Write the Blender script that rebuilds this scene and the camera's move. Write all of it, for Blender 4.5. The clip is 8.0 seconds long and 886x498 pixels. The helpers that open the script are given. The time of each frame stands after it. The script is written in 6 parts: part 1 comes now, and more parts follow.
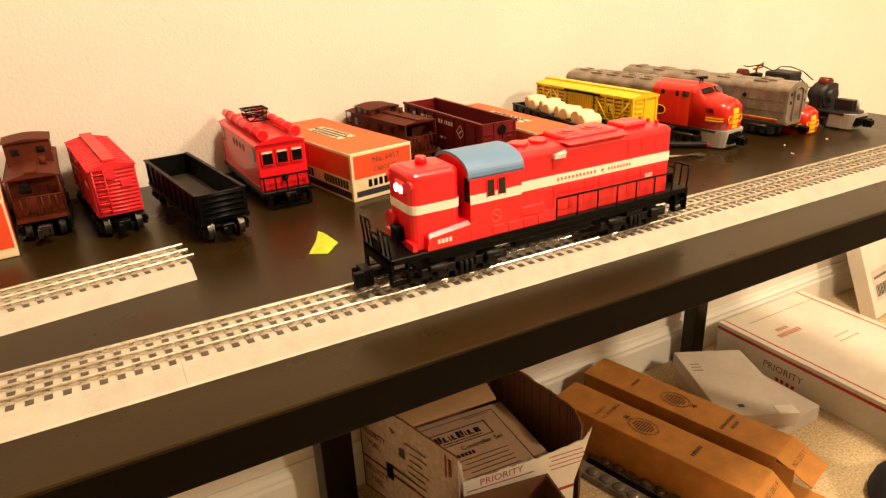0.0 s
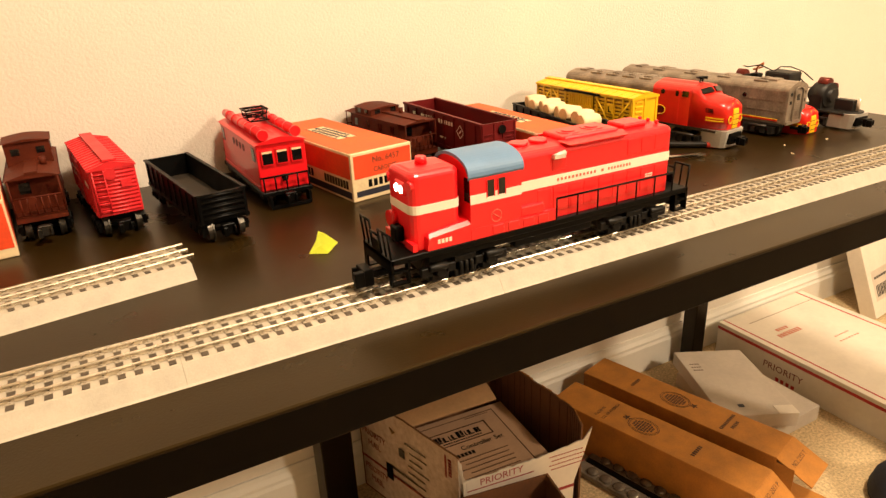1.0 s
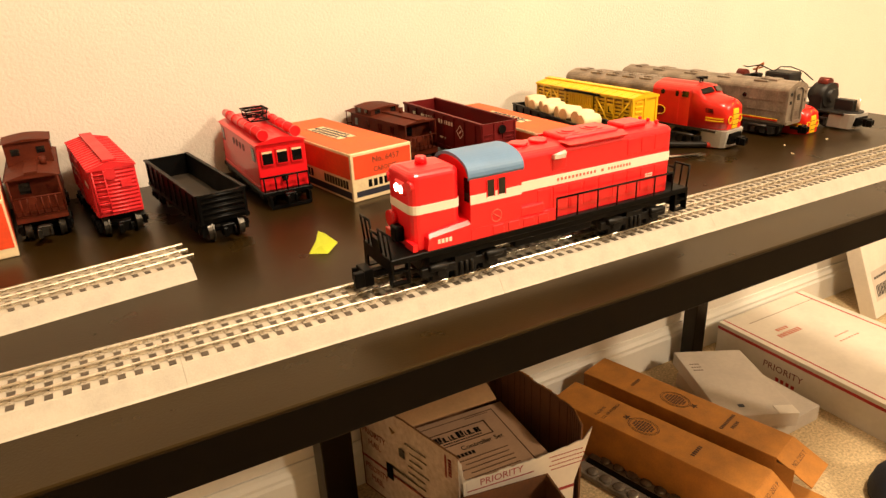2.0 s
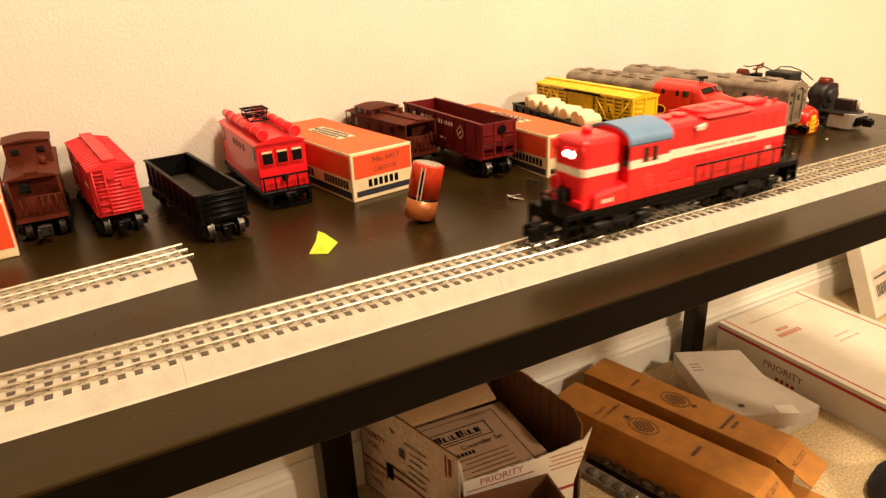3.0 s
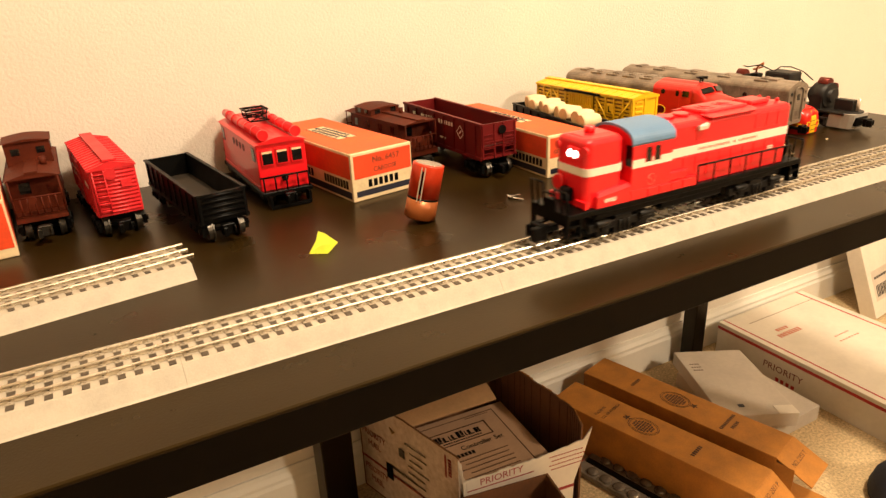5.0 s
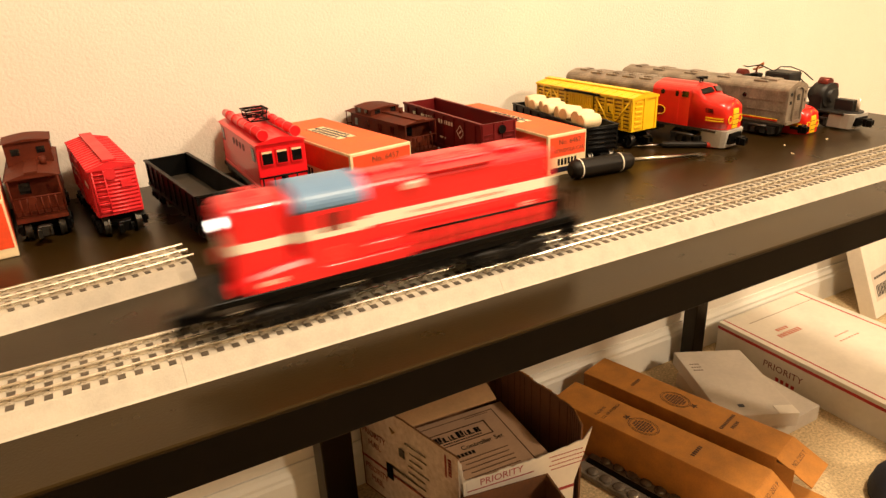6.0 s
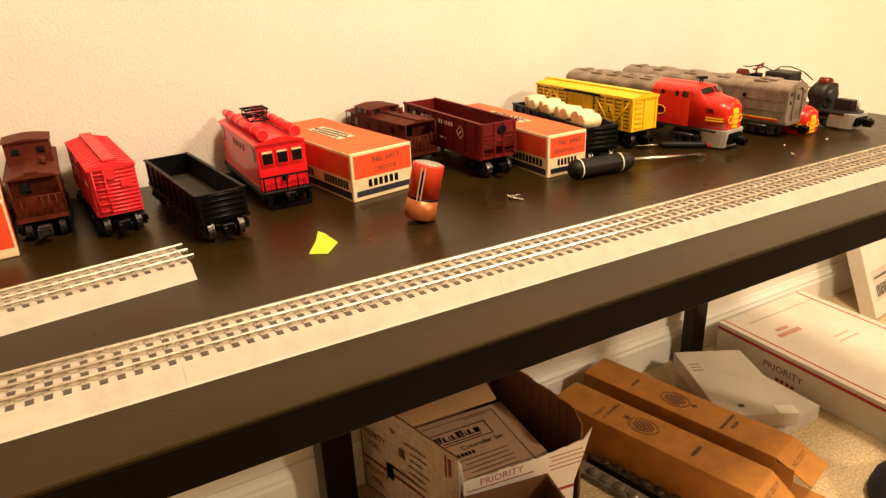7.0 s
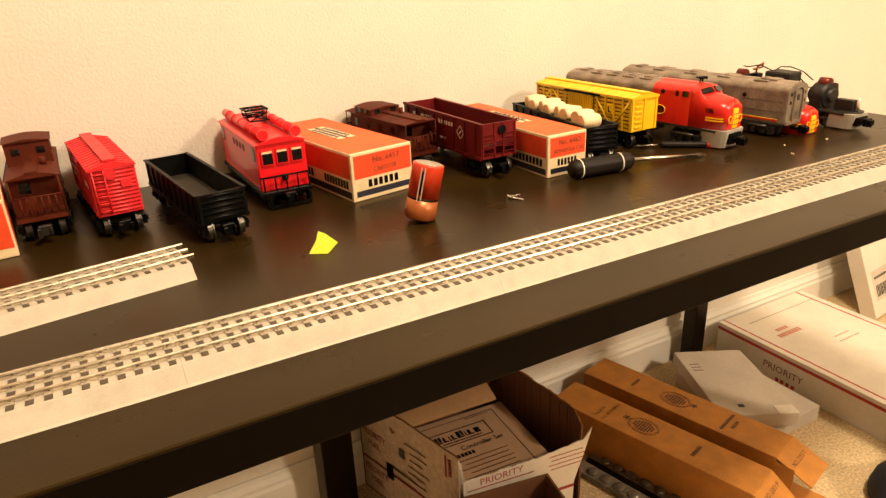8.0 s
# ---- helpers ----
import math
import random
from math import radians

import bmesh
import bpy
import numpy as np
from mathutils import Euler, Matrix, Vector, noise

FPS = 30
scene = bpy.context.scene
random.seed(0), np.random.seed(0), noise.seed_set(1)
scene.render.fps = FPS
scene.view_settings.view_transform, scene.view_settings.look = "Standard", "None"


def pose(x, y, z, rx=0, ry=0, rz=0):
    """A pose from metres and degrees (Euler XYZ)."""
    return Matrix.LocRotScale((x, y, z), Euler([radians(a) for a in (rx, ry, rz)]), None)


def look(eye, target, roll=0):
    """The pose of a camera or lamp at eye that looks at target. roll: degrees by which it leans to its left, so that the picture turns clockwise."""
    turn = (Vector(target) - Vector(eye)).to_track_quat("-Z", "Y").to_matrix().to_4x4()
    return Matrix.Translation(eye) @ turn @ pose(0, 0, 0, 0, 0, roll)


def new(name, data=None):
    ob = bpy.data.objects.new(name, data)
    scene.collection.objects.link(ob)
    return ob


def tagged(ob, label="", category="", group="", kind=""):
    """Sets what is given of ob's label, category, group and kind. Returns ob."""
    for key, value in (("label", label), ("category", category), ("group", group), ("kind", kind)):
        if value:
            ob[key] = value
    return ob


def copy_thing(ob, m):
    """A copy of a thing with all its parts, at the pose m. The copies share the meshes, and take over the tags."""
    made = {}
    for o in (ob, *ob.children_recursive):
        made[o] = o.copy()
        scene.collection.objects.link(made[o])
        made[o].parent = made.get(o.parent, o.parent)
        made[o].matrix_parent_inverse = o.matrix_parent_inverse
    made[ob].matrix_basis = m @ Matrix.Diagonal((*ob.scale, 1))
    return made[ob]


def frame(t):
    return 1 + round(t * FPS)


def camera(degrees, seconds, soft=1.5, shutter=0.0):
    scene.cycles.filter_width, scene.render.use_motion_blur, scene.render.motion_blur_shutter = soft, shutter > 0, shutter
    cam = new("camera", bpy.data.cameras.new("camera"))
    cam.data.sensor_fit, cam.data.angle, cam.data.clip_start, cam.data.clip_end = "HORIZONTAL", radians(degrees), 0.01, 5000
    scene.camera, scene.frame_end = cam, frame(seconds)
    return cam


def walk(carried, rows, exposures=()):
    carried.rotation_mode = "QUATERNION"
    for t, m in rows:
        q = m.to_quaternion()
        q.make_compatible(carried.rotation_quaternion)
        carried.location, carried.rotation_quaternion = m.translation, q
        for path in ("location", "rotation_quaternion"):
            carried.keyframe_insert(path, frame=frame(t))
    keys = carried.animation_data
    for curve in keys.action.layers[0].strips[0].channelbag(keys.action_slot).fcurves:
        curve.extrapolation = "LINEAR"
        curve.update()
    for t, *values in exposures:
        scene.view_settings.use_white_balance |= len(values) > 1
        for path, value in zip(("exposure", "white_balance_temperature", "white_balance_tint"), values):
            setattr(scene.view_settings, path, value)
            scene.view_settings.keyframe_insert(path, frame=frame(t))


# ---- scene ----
# World: x along the track, y towards the wall, z up. The table top is at T.
T = 0.62
WALL_Y = 0.50
EYE = (0.0, -0.4524, T + 0.2492)
YAW, PITCH, ROLL = -0.48797, -0.39481, -0.0446
AHEAD = Vector((-math.sin(YAW) * math.cos(PITCH), math.cos(YAW) * math.cos(PITCH), math.sin(PITCH)))
VIEW = look(EYE, Vector(EYE) + AHEAD, math.degrees(ROLL))

cam = camera(67.23, 8.0, soft=1.4, shutter=1.1)
walk(cam, [(0.0, VIEW), (8.0, VIEW)], exposures=[(0.0, 0.0), (8.0, 0.0)])

# ---- light: one warm ceiling lamp, a dim warm room round it ----
world = bpy.data.worlds.new("room_air")
world.use_nodes = True
world.node_tree.nodes["Background"].inputs[0].default_value = (1.0, 0.86, 0.66, 1)
world.node_tree.nodes["Background"].inputs[1].default_value = 0.012
scene.world = world



def ceiling_lamp(name, at, target, size, watts, color):
    data = bpy.data.lights.new(name, "AREA")
    data.shape, data.size, data.energy, data.color = "DISK", size, watts, color
    new(name, data).matrix_basis = look(at, target)


ceiling_lamp("ceiling_lamp", (0.56, -0.70, 2.40), (0.56, -0.60, 0.0), 0.36, 67, (1.0, 0.785, 0.540))
ceiling_lamp("second_ceiling_lamp", (2.05, -2.25, 2.30), (1.0, 0.1, 0.2), 0.30, 66, (1.0, 0.785, 0.540))


# ---- materials ----
def mat(name, color, rough=0.5, metal=0.0, var=0.12, scale=40.0, bump=0.0, bump_scale=200.0, spec=0.5, color2=None, emit=0.0, coat=0.0, per_object=0.0, detail=6.0, ior=1.5, tint=(1, 1, 1)):
    """A procedural surface: two scales of noise in colour, one in relief."""
    m = bpy.data.materials.new(name)
    m.use_nodes = True
    nt = m.node_tree
    n, l = nt.nodes, nt.links
    p = n["Principled BSDF"]
    p.inputs["Roughness"].default_value = rough
    p.inputs["Metallic"].default_value = metal
    p.inputs["Specular IOR Level"].default_value = spec
    p.inputs["IOR"].default_value = ior
    p.inputs["Specular Tint"].default_value = (*tint, 1)
    p.inputs["Coat Weight"].default_value = coat
    tc = n.new("ShaderNodeTexCoord")
    big, fine = n.new("ShaderNodeTexNoise"), n.new("ShaderNodeTexNoise")
    big.inputs["Scale"].default_value, big.inputs["Detail"].default_value = scale, detail
    fine.inputs["Scale"].default_value, fine.inputs["Detail"].default_value = scale * 9, 4
    for q in (big, fine):
        l.new(tc.outputs["Object"], q.inputs["Vector"])
    add = n.new("ShaderNodeMath")
    add.operation = "MULTIPLY_ADD"
    add.inputs[1].default_value = 0.4
    l.new(fine.outputs["Fac"], add.inputs[0])
    l.new(big.outputs["Fac"], add.inputs[2])
    ramp = n.new("ShaderNodeValToRGB")
    c2 = color2 or tuple(c * (1 - 1.6 * var) for c in color)
    c1 = color if color2 else tuple(min(1, c * (1 + 0.6 * var)) for c in color)
    ramp.color_ramp.elements[0].color, ramp.color_ramp.elements[1].color = (*c2, 1), (*c1, 1)
    ramp.color_ramp.elements[0].position, ramp.color_ramp.elements[1].position = 0.45, 0.95
    l.new(add.outputs[0], ramp.inputs["Fac"])
    out = ramp.outputs["Color"]
    if per_object:
        info, hsv, mr = n.new("ShaderNodeObjectInfo"), n.new("ShaderNodeHueSaturation"), n.new("ShaderNodeMapRange")
        mr.inputs["To Min"].default_value, mr.inputs["To Max"].default_value = 1 - per_object, 1 + per_object
        l.new(info.outputs["Random"], mr.inputs["Value"])
        l.new(mr.outputs["Result"], hsv.inputs["Value"])
        l.new(out, hsv.inputs["Color"])
        out = hsv.outputs["Color"]
    l.new(out, p.inputs["Base Color"])
    rr = n.new("ShaderNodeMapRange")
    rr.inputs["To Min"].default_value, rr.inputs["To Max"].default_value = max(0.02, rough * 0.8), min(1, rough * 1.2)
    l.new(big.outputs["Fac"], rr.inputs["Value"])
    l.new(rr.outputs["Result"], p.inputs["Roughness"])
    if bump:
        bn, bm_ = n.new("ShaderNodeTexNoise"), n.new("ShaderNodeBump")
        bn.inputs["Scale"].default_value, bn.inputs["Detail"].default_value = bump_scale, 3
        bm_.inputs["Strength"].default_value, bm_.inputs["Distance"].default_value = bump, 0.002
        l.new(tc.outputs["Object"], bn.inputs["Vector"])
        l.new(bn.outputs["Fac"], bm_.inputs["Height"])
        l.new(bm_.outputs["Normal"], p.inputs["Normal"])
    if emit:
        p.inputs["Emission Color"].default_value = (1.0, 0.93, 0.80, 1)
        p.inputs["Emission Strength"].default_value = emit
    return m


WALL = mat("wall_paint", (0.735, 0.675, 0.585), 0.75, var=0.03, scale=6, bump=0.44, bump_scale=250)
TRIM = mat("trim_paint", (0.78, 0.74, 0.66), 0.4, var=0.04, scale=10)
CARPET = mat("carpet", (0.70, 0.52, 0.29), 0.95, var=0.32, scale=210, bump=1.0, bump_scale=420)
CEIL = mat("ceiling_paint", (0.8, 0.78, 0.74), 0.8, var=0.03, scale=5)
TABLE = mat("table_veneer", (0.0045, 0.0022, 0.0008), 0.29, var=0.3, scale=14, bump=0.06, bump_scale=500, spec=0.5, ior=1.30, tint=(1.0, 0.80, 0.48))


# darker copy of the veneer: the front face's shade is put into the colour
EDGE_SHADE = mat("shaded_table_edge", (0.0032, 0.0018, 0.0009), 0.5, var=0.3, scale=14, spec=0.16, ior=1.24)


def dusty_lit(m, lit_tone):
    """Lightens the level faces of a dark surface: light put into a grainy base colour."""
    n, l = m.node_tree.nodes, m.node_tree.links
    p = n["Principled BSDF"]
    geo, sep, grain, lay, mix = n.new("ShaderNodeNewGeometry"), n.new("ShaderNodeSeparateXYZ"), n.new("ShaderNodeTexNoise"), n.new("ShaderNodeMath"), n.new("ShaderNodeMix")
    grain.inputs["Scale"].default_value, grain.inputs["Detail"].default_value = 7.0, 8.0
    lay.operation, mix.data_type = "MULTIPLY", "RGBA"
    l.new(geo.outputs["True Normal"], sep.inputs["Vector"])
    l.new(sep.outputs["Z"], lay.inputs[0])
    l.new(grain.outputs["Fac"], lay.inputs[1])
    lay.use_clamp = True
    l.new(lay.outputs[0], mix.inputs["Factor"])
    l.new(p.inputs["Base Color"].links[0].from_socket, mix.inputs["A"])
    mix.inputs["B"].default_value = (*lit_tone, 1)
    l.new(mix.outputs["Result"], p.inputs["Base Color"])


# the level top gets a lighter brown that stands for the light on it
dusty_lit(TABLE, (0.033, 0.0182, 0.0040))
BED = mat("roadbed_plastic", (0.46, 0.40, 0.315), 0.6, var=0.10, scale=70, bump=0.08, bump_scale=900)
TIE = mat("tie_plastic", (0.075, 0.055, 0.036), 0.62, var=0.2, scale=60, per_object=0.15)
RAIL = mat("rail_steel", (0.74, 0.68, 0.57), 0.27, 1.0, var=0.15, scale=80)
RED = mat("red_plastic", (0.76, 0.008, 0.013), 0.33, var=0.06, scale=25, coat=0.2)
RED_CAR = mat("worn_red_plastic", (0.66, 0.016, 0.022), 0.45, var=0.12, scale=40)
RED_ENGINE = mat("orange_red_paint", (0.68, 0.017, 0.009), 0.3, var=0.1, scale=40)
BROWN = mat("tuscan_plastic", (0.090, 0.0150, 0.0050), 0.6, spec=0.14, var=0.25, scale=50, bump=0.08, bump_scale=700)
MAROON = mat("maroon_plastic", (0.130, 0.0075, 0.0075), 0.46, spec=0.2, var=0.15, scale=40)
BLACK = mat("black_plastic", (0.0018, 0.0015, 0.0012), 0.45, spec=0.15, var=0.3, scale=60)
BLACK_METAL = mat("blackened_metal", (0.0022, 0.0019, 0.0016), 0.42, 0.03, spec=0.12, var=0.3, scale=80)
DUSTY = mat("dusty_black_floor", (0.028, 0.018, 0.009), 0.7, var=0.4, scale=30)
ORANGE = mat("orange_card", (0.78, 0.066, 0.012), 0.6, var=0.16, scale=30, bump=0.05, bump_scale=300)
CREAM = mat("cream_card", (0.76, 0.60, 0.36), 0.7, var=0.16, scale=35)
NAVY = mat("navy_ink", (0.012, 0.013, 0.028), 0.6, var=0.2, scale=60)
KRAFT = mat("kraft_card", (0.47, 0.185, 0.026), 0.75, var=0.18, scale=34, bump=0.08, bump_scale=250)
# brown ply and rubbed rims; on inside walls the shade is in this colour
KRAFT_DARK = mat("brown_and_shaded_kraft", (0.15, 0.058, 0.02), 0.85, var=0.2, scale=20)
WHITE_CARD = mat("white_card", (0.72, 0.65, 0.55), 0.6, var=0.08, scale=12)
GREY_CARD = mat("grey_white_card", (0.56, 0.49, 0.41), 0.6, var=0.10, scale=14)
KRAFT_PALE = mat("pale_kraft_card", (0.42, 0.24, 0.11), 0.75, var=0.15, scale=24)
SCUFFED = mat("scuffed_white_card", (0.66, 0.53, 0.42), 0.7, scale=95, color2=(0.44, 0.31, 0.22), bump=0.06, bump_scale=200)
RED_INK = mat("red_ink", (0.45, 0.02, 0.02), 0.6, var=0.15, scale=60)
BROWN_INK = mat("brown_ink", (0.09, 0.035, 0.012), 0.7, var=0.25, scale=80)
YELLOW = mat("yellow_plastic", (0.85, 0.50, 0.008), 0.42, var=0.08, scale=40)
SILVER = mat("dull_silver_paint", (0.34, 0.270, 0.200), 0.42, 0.3, scale=42, color2=(0.12, 0.084, 0.056), bump=0.06, bump_scale=500)
PALE_SILVER = mat("cast_silver", (0.66, 0.61, 0.53), 0.4, 0.4, var=0.12, scale=50)
WOOD = mat("turned_wood", (0.78, 0.60, 0.36), 0.55, var=0.12, scale=60)
WOOD_END = mat("wood_end_grain", (0.70, 0.46, 0.22), 0.6, var=0.2, scale=90)
STEEL = mat("bright_steel", (0.66, 0.62, 0.56), 0.22, 1.0, var=0.12, scale=90)
COPPER = mat("copper_wrap", (0.36, 0.10, 0.022), 0.40, 0.4, var=0.12, scale=50)
BATTERY_RED = mat("red_foil_wrap", (0.62, 0.045, 0.012), 0.3, 0.15, var=0.12, scale=50)
BLUE = mat("slate_blue_plastic", (0.115, 0.215, 0.36), 0.45, var=0.06, scale=40)
WHITE_STRIPE = mat("white_stripe_paint", (0.80, 0.72, 0.58), 0.45, var=0.06, scale=50)
# dark panes; in unglazed openings this black is painted shade
GLASS_AND_SHADE = mat("dark_window", (0.004, 0.004, 0.004), 0.12, var=0.1, scale=30)
LAMP_GLOW = mat("lit_headlight", (0.9, 0.85, 0.7), 0.3, var=0.02, emit=12.0)
DIM_LENS = mat("clear_lens", (0.55, 0.45, 0.35), 0.15, var=0.05)
NOTE = mat("fluorescent_paper", (0.86, 0.93, 0.06), 0.7, var=0.06, scale=30)
RUBBER = mat("black_rubber_grip", (0.009, 0.006, 0.0035), 0.55, spec=0.2, var=0.2, scale=60)
RED_GRIP = mat("red_grip", (0.60, 0.05, 0.03), 0.4, var=0.08)
BLISTER = mat("grey_blister_card", (0.20, 0.165, 0.125), 0.28, var=0.3, scale=25)
NAVY_CLOTH = mat("navy_cloth", (0.010, 0.012, 0.022), 0.9, var=0.4, scale=60, bump=0.5, bump_scale=400)
WIRE_GREY = mat("motor_iron", (0.020, 0.017, 0.014), 0.5, 0.4, var=0.3, scale=80)
CHASSIS = mat("chassis_steel", (0.050, 0.041, 0.033), 0.42, 0.5, var=0.25, scale=60)
COIL = mat("copper_coil", (0.17, 0.022, 0.012), 0.4, 0.5, var=0.3, scale=150)
WHEEL_STEEL = mat("worn_wheel_steel", (0.075, 0.066, 0.054), 0.34, 0.8, var=0.3, scale=120)
TRUCK_CAST = mat("dusty_cast_iron", (0.010, 0.008, 0.006), 0.5, 0.15, spec=0.25, var=0.4, scale=110)
TIE_PLATE = mat("tan_tie_plate", (0.40, 0.335, 0.25), 0.6, var=0.12, scale=80)


# ---- small modelling helpers ----
def place(x, y, z=0.0, rz=0.0):
    """A pose on the table top; rz in degrees."""
    return pose(x, y, T + z, 0, 0, rz)


def box(bm, x0, x1, y0, y1, z0, z1, m=None):
    vs = [bm.verts.new(Vector(c) if m is None else m @ Vector(c)) for c in
          ((x0, y0, z0), (x1, y0, z0), (x1, y1, z0), (x0, y1, z0), (x0, y0, z1), (x1, y0, z1), (x1, y1, z1), (x0, y1, z1))]
    for f in ((0, 3, 2, 1), (4, 5, 6, 7), (0, 1, 5, 4), (1, 2, 6, 5), (2, 3, 7, 6), (3, 0, 4, 7)):
        bm.faces.new([vs[k] for k in f])
    return bm


def rod(bm, a, b, r, seg=10, r2=None):
    """A round bar from a to b."""
    a, b = Vector(a), Vector(b)
    turn = (b - a).to_track_quat("Z", "Y").to_matrix()
    r2 = r if r2 is None else r2
    ring = [[bm.verts.new(p + turn @ Vector((q * math.cos(k * math.tau / seg), q * math.sin(k * math.tau / seg), 0))) for k in range(seg)]
            for p, q in ((a, r), (b, r2))]
    for k in range(seg):
        n = (k + 1) % seg
        f = bm.faces.new((ring[0][k], ring[0][n], ring[1][n], ring[1][k]))
        f.smooth = True
    bm.faces.new(ring[0][::-1])
    bm.faces.new(ring[1])
    return bm


def loft(bm, rings, smooth=False, caps=True, closed=True):
    """Skin a row of rings, each a list of points of one count."""
    vs = [[bm.verts.new(Vector(p)) for p in ring] for ring in rings]
    n = len(vs[0])
    for a, b in zip(vs, vs[1:]):
        for k in range(n if closed else n - 1):
            f = bm.faces.new((a[k], a[(k + 1) % n], b[(k + 1) % n], b[k]))
            f.smooth = smooth
    if caps:
        bm.faces.new(vs[0][::-1])
        bm.faces.new(vs[-1])
    return bm


def prism_y(bm, outline, y0, y1, smooth=False):
    """An outline in x, z drawn out along y."""
    return loft(bm, [[(x, y0, z) for x, z in outline], [(x, y1, z) for x, z in outline]], smooth)


def prism_x(bm, outline, x0, x1, smooth=False):
    return loft(bm, [[(x0, y, z) for y, z in outline], [(x1, y, z) for y, z in outline]], smooth)


def round_edges(bm, r=0.001, seg=2, angle=40):
    bmesh.ops.recalc_face_normals(bm, faces=bm.faces)
    edges = [e for e in bm.edges if len(e.link_faces) == 2 and e.calc_face_angle(0) > radians(angle)]
    bmesh.ops.bevel(bm, geom=edges, offset=r, segments=seg, affect="EDGES", profile=0.5, clamp_overlap=True)
    return bm


def part(name, bm, material, parent=None, label="", kind=""):
    """Link a bmesh as one mesh object, under a thing or a part."""
    bmesh.ops.recalc_face_normals(bm, faces=bm.faces)
    mesh = bpy.data.meshes.new(name)
    bm.to_mesh(mesh)
    bm.free()
    mesh.materials.append(material)
    ob = new(name, mesh)
    ob.parent = parent
    return tagged(ob, label, kind=kind)


def shared(name, mesh, parent, m):
    """One more object on a mesh that exists."""
    ob = new(name, mesh)
    ob.parent, ob.matrix_basis = parent, m
    return ob


def thing(name, m, label, category, group=""):
    ob = new(name)
    ob.empty_display_size = 0.02
    ob.matrix_basis = m
    return tagged(ob, label, category, group)


def B():
    return bmesh.new()


# ---- the room ----
def room():
    W, D, Hh = 4.9, 5.2, 2.45
    x0, y1 = -1.9, WALL_Y
    x1, y0 = x0 + W, y1 - D
    tagged(part("floor", box(B(), x0, x1, y0, y1, -0.1, 0.0), CARPET), "beige cut-pile carpet covering the whole floor", "floor", kind="structure")
    tagged(part("ceiling", box(B(), x0, x1, y0, y1, Hh, Hh + 0.1), CEIL), "plain white painted ceiling", "ceiling", kind="structure")
    for name, a in (("wall_north", (x0, x1, y1, y1 + 0.1)), ("wall_south", (x0, x1, y0 - 0.1, y0)), ("wall_west", (x0 - 0.1, x0, y0, y1)), ("wall_east", (x1, x1 + 0.1, y0, y1))):
        tagged(part(name, box(B(), *a, 0.0, Hh), WALL), "cream wall with knock-down plaster texture", "wall", kind="structure")
    bm = B()
    prism_x(bm, [(y1, 0), (y1 - 0.014, 0), (y1 - 0.014, 0.062), (y1 - 0.011, 0.068), (y1 - 0.011, 0.074), (y1 - 0.006, 0.082), (y1 - 0.004, 0.09), (y1, 0.09)], x0, x1)
    tagged(part("baseboard", bm, TRIM), "white moulded baseboard along the wall", "baseboard", kind="structure")


room()


# ---- the table ----
GAUGE, RAIL_TOP, TIE_STEP = 0.0168, 0.018, 0.01055
TX0, TX1, TY0, TY1 = -0.75, 1.165, -0.0976, 0.494


def table():
    t = thing("side_table", pose(0, 0, 0), "long black-brown veneered table against the wall", "table")
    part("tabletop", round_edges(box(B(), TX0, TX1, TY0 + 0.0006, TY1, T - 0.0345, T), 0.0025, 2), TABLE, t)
    # strip added over the front face to carry its painted shade
    part("edge_shade_strip", box(B(), TX0, TX1, TY0, TY0 + 0.0008, T - 0.0325, T - 0.0022), EDGE_SHADE, t, "black-brown front strip with shade in its colour")
    for x in (0.252, TX1 - 0.045):
        for y in (TY0 + 0.035, TY1 - 0.04):
            if x < 0.5 and y < 0.2:
                continue
            a = 0.027 if x < 0.5 else 0.0175
            part("leg", round_edges(box(B(), x - a, x + a, y - a, y + a, 0, T - 0.0345), 0.002, 2), TABLE, t)
    for y in (TY0 + 0.035, TY1 - 0.04):
        part("leg", round_edges(box(B(), TX0 + 0.01, TX0 + 0.064, y - 0.027, y + 0.027, 0, T - 0.0345), 0.002, 2), TABLE, t)


table()


# ---- lettering and flat print ----
def text_mesh(name, body, size, material, parent, m, squeeze=1.0):
    """Raised print in the built-in font, centred on m's origin, reading along m's x, facing m's z."""
    c = bpy.data.curves.new(name, "FONT")
    c.body, c.size, c.align_x, c.align_y, c.extrude, c.resolution_u = body, size, "CENTER", "CENTER", 0.00012, 2
    holder = bpy.data.objects.new(name, c)
    mesh = bpy.data.meshes.new_from_object(holder)
    bpy.data.objects.remove(holder)
    bpy.data.curves.remove(c)
    mesh.transform(Matrix.Diagonal((squeeze, 1, 1, 1)))
    mesh.materials.append(material)
    ob = new(name, mesh)
    ob.parent, ob.matrix_basis = parent, m
    return ob


def bar(bm, u0, u1, v0, v1, m, depth=0.0003):
    """A thin printed bar on the plane of m."""
    return box(bm, u0, u1, v0, v1, -0.0002, depth, m)


def bars(bm, cx, cy, width, height, n, m, gap=0.25):
    """A row of n letter-sized bars centred on cx, cy."""
    w = width / n
    for k in range(n):
        x = cx - width / 2 + (k + 0.5) * w
        bar(bm, x - w * (0.5 - gap / 2), x + w * (0.5 - gap / 2), cy - height / 2, cy + height / 2, m)
    return bm


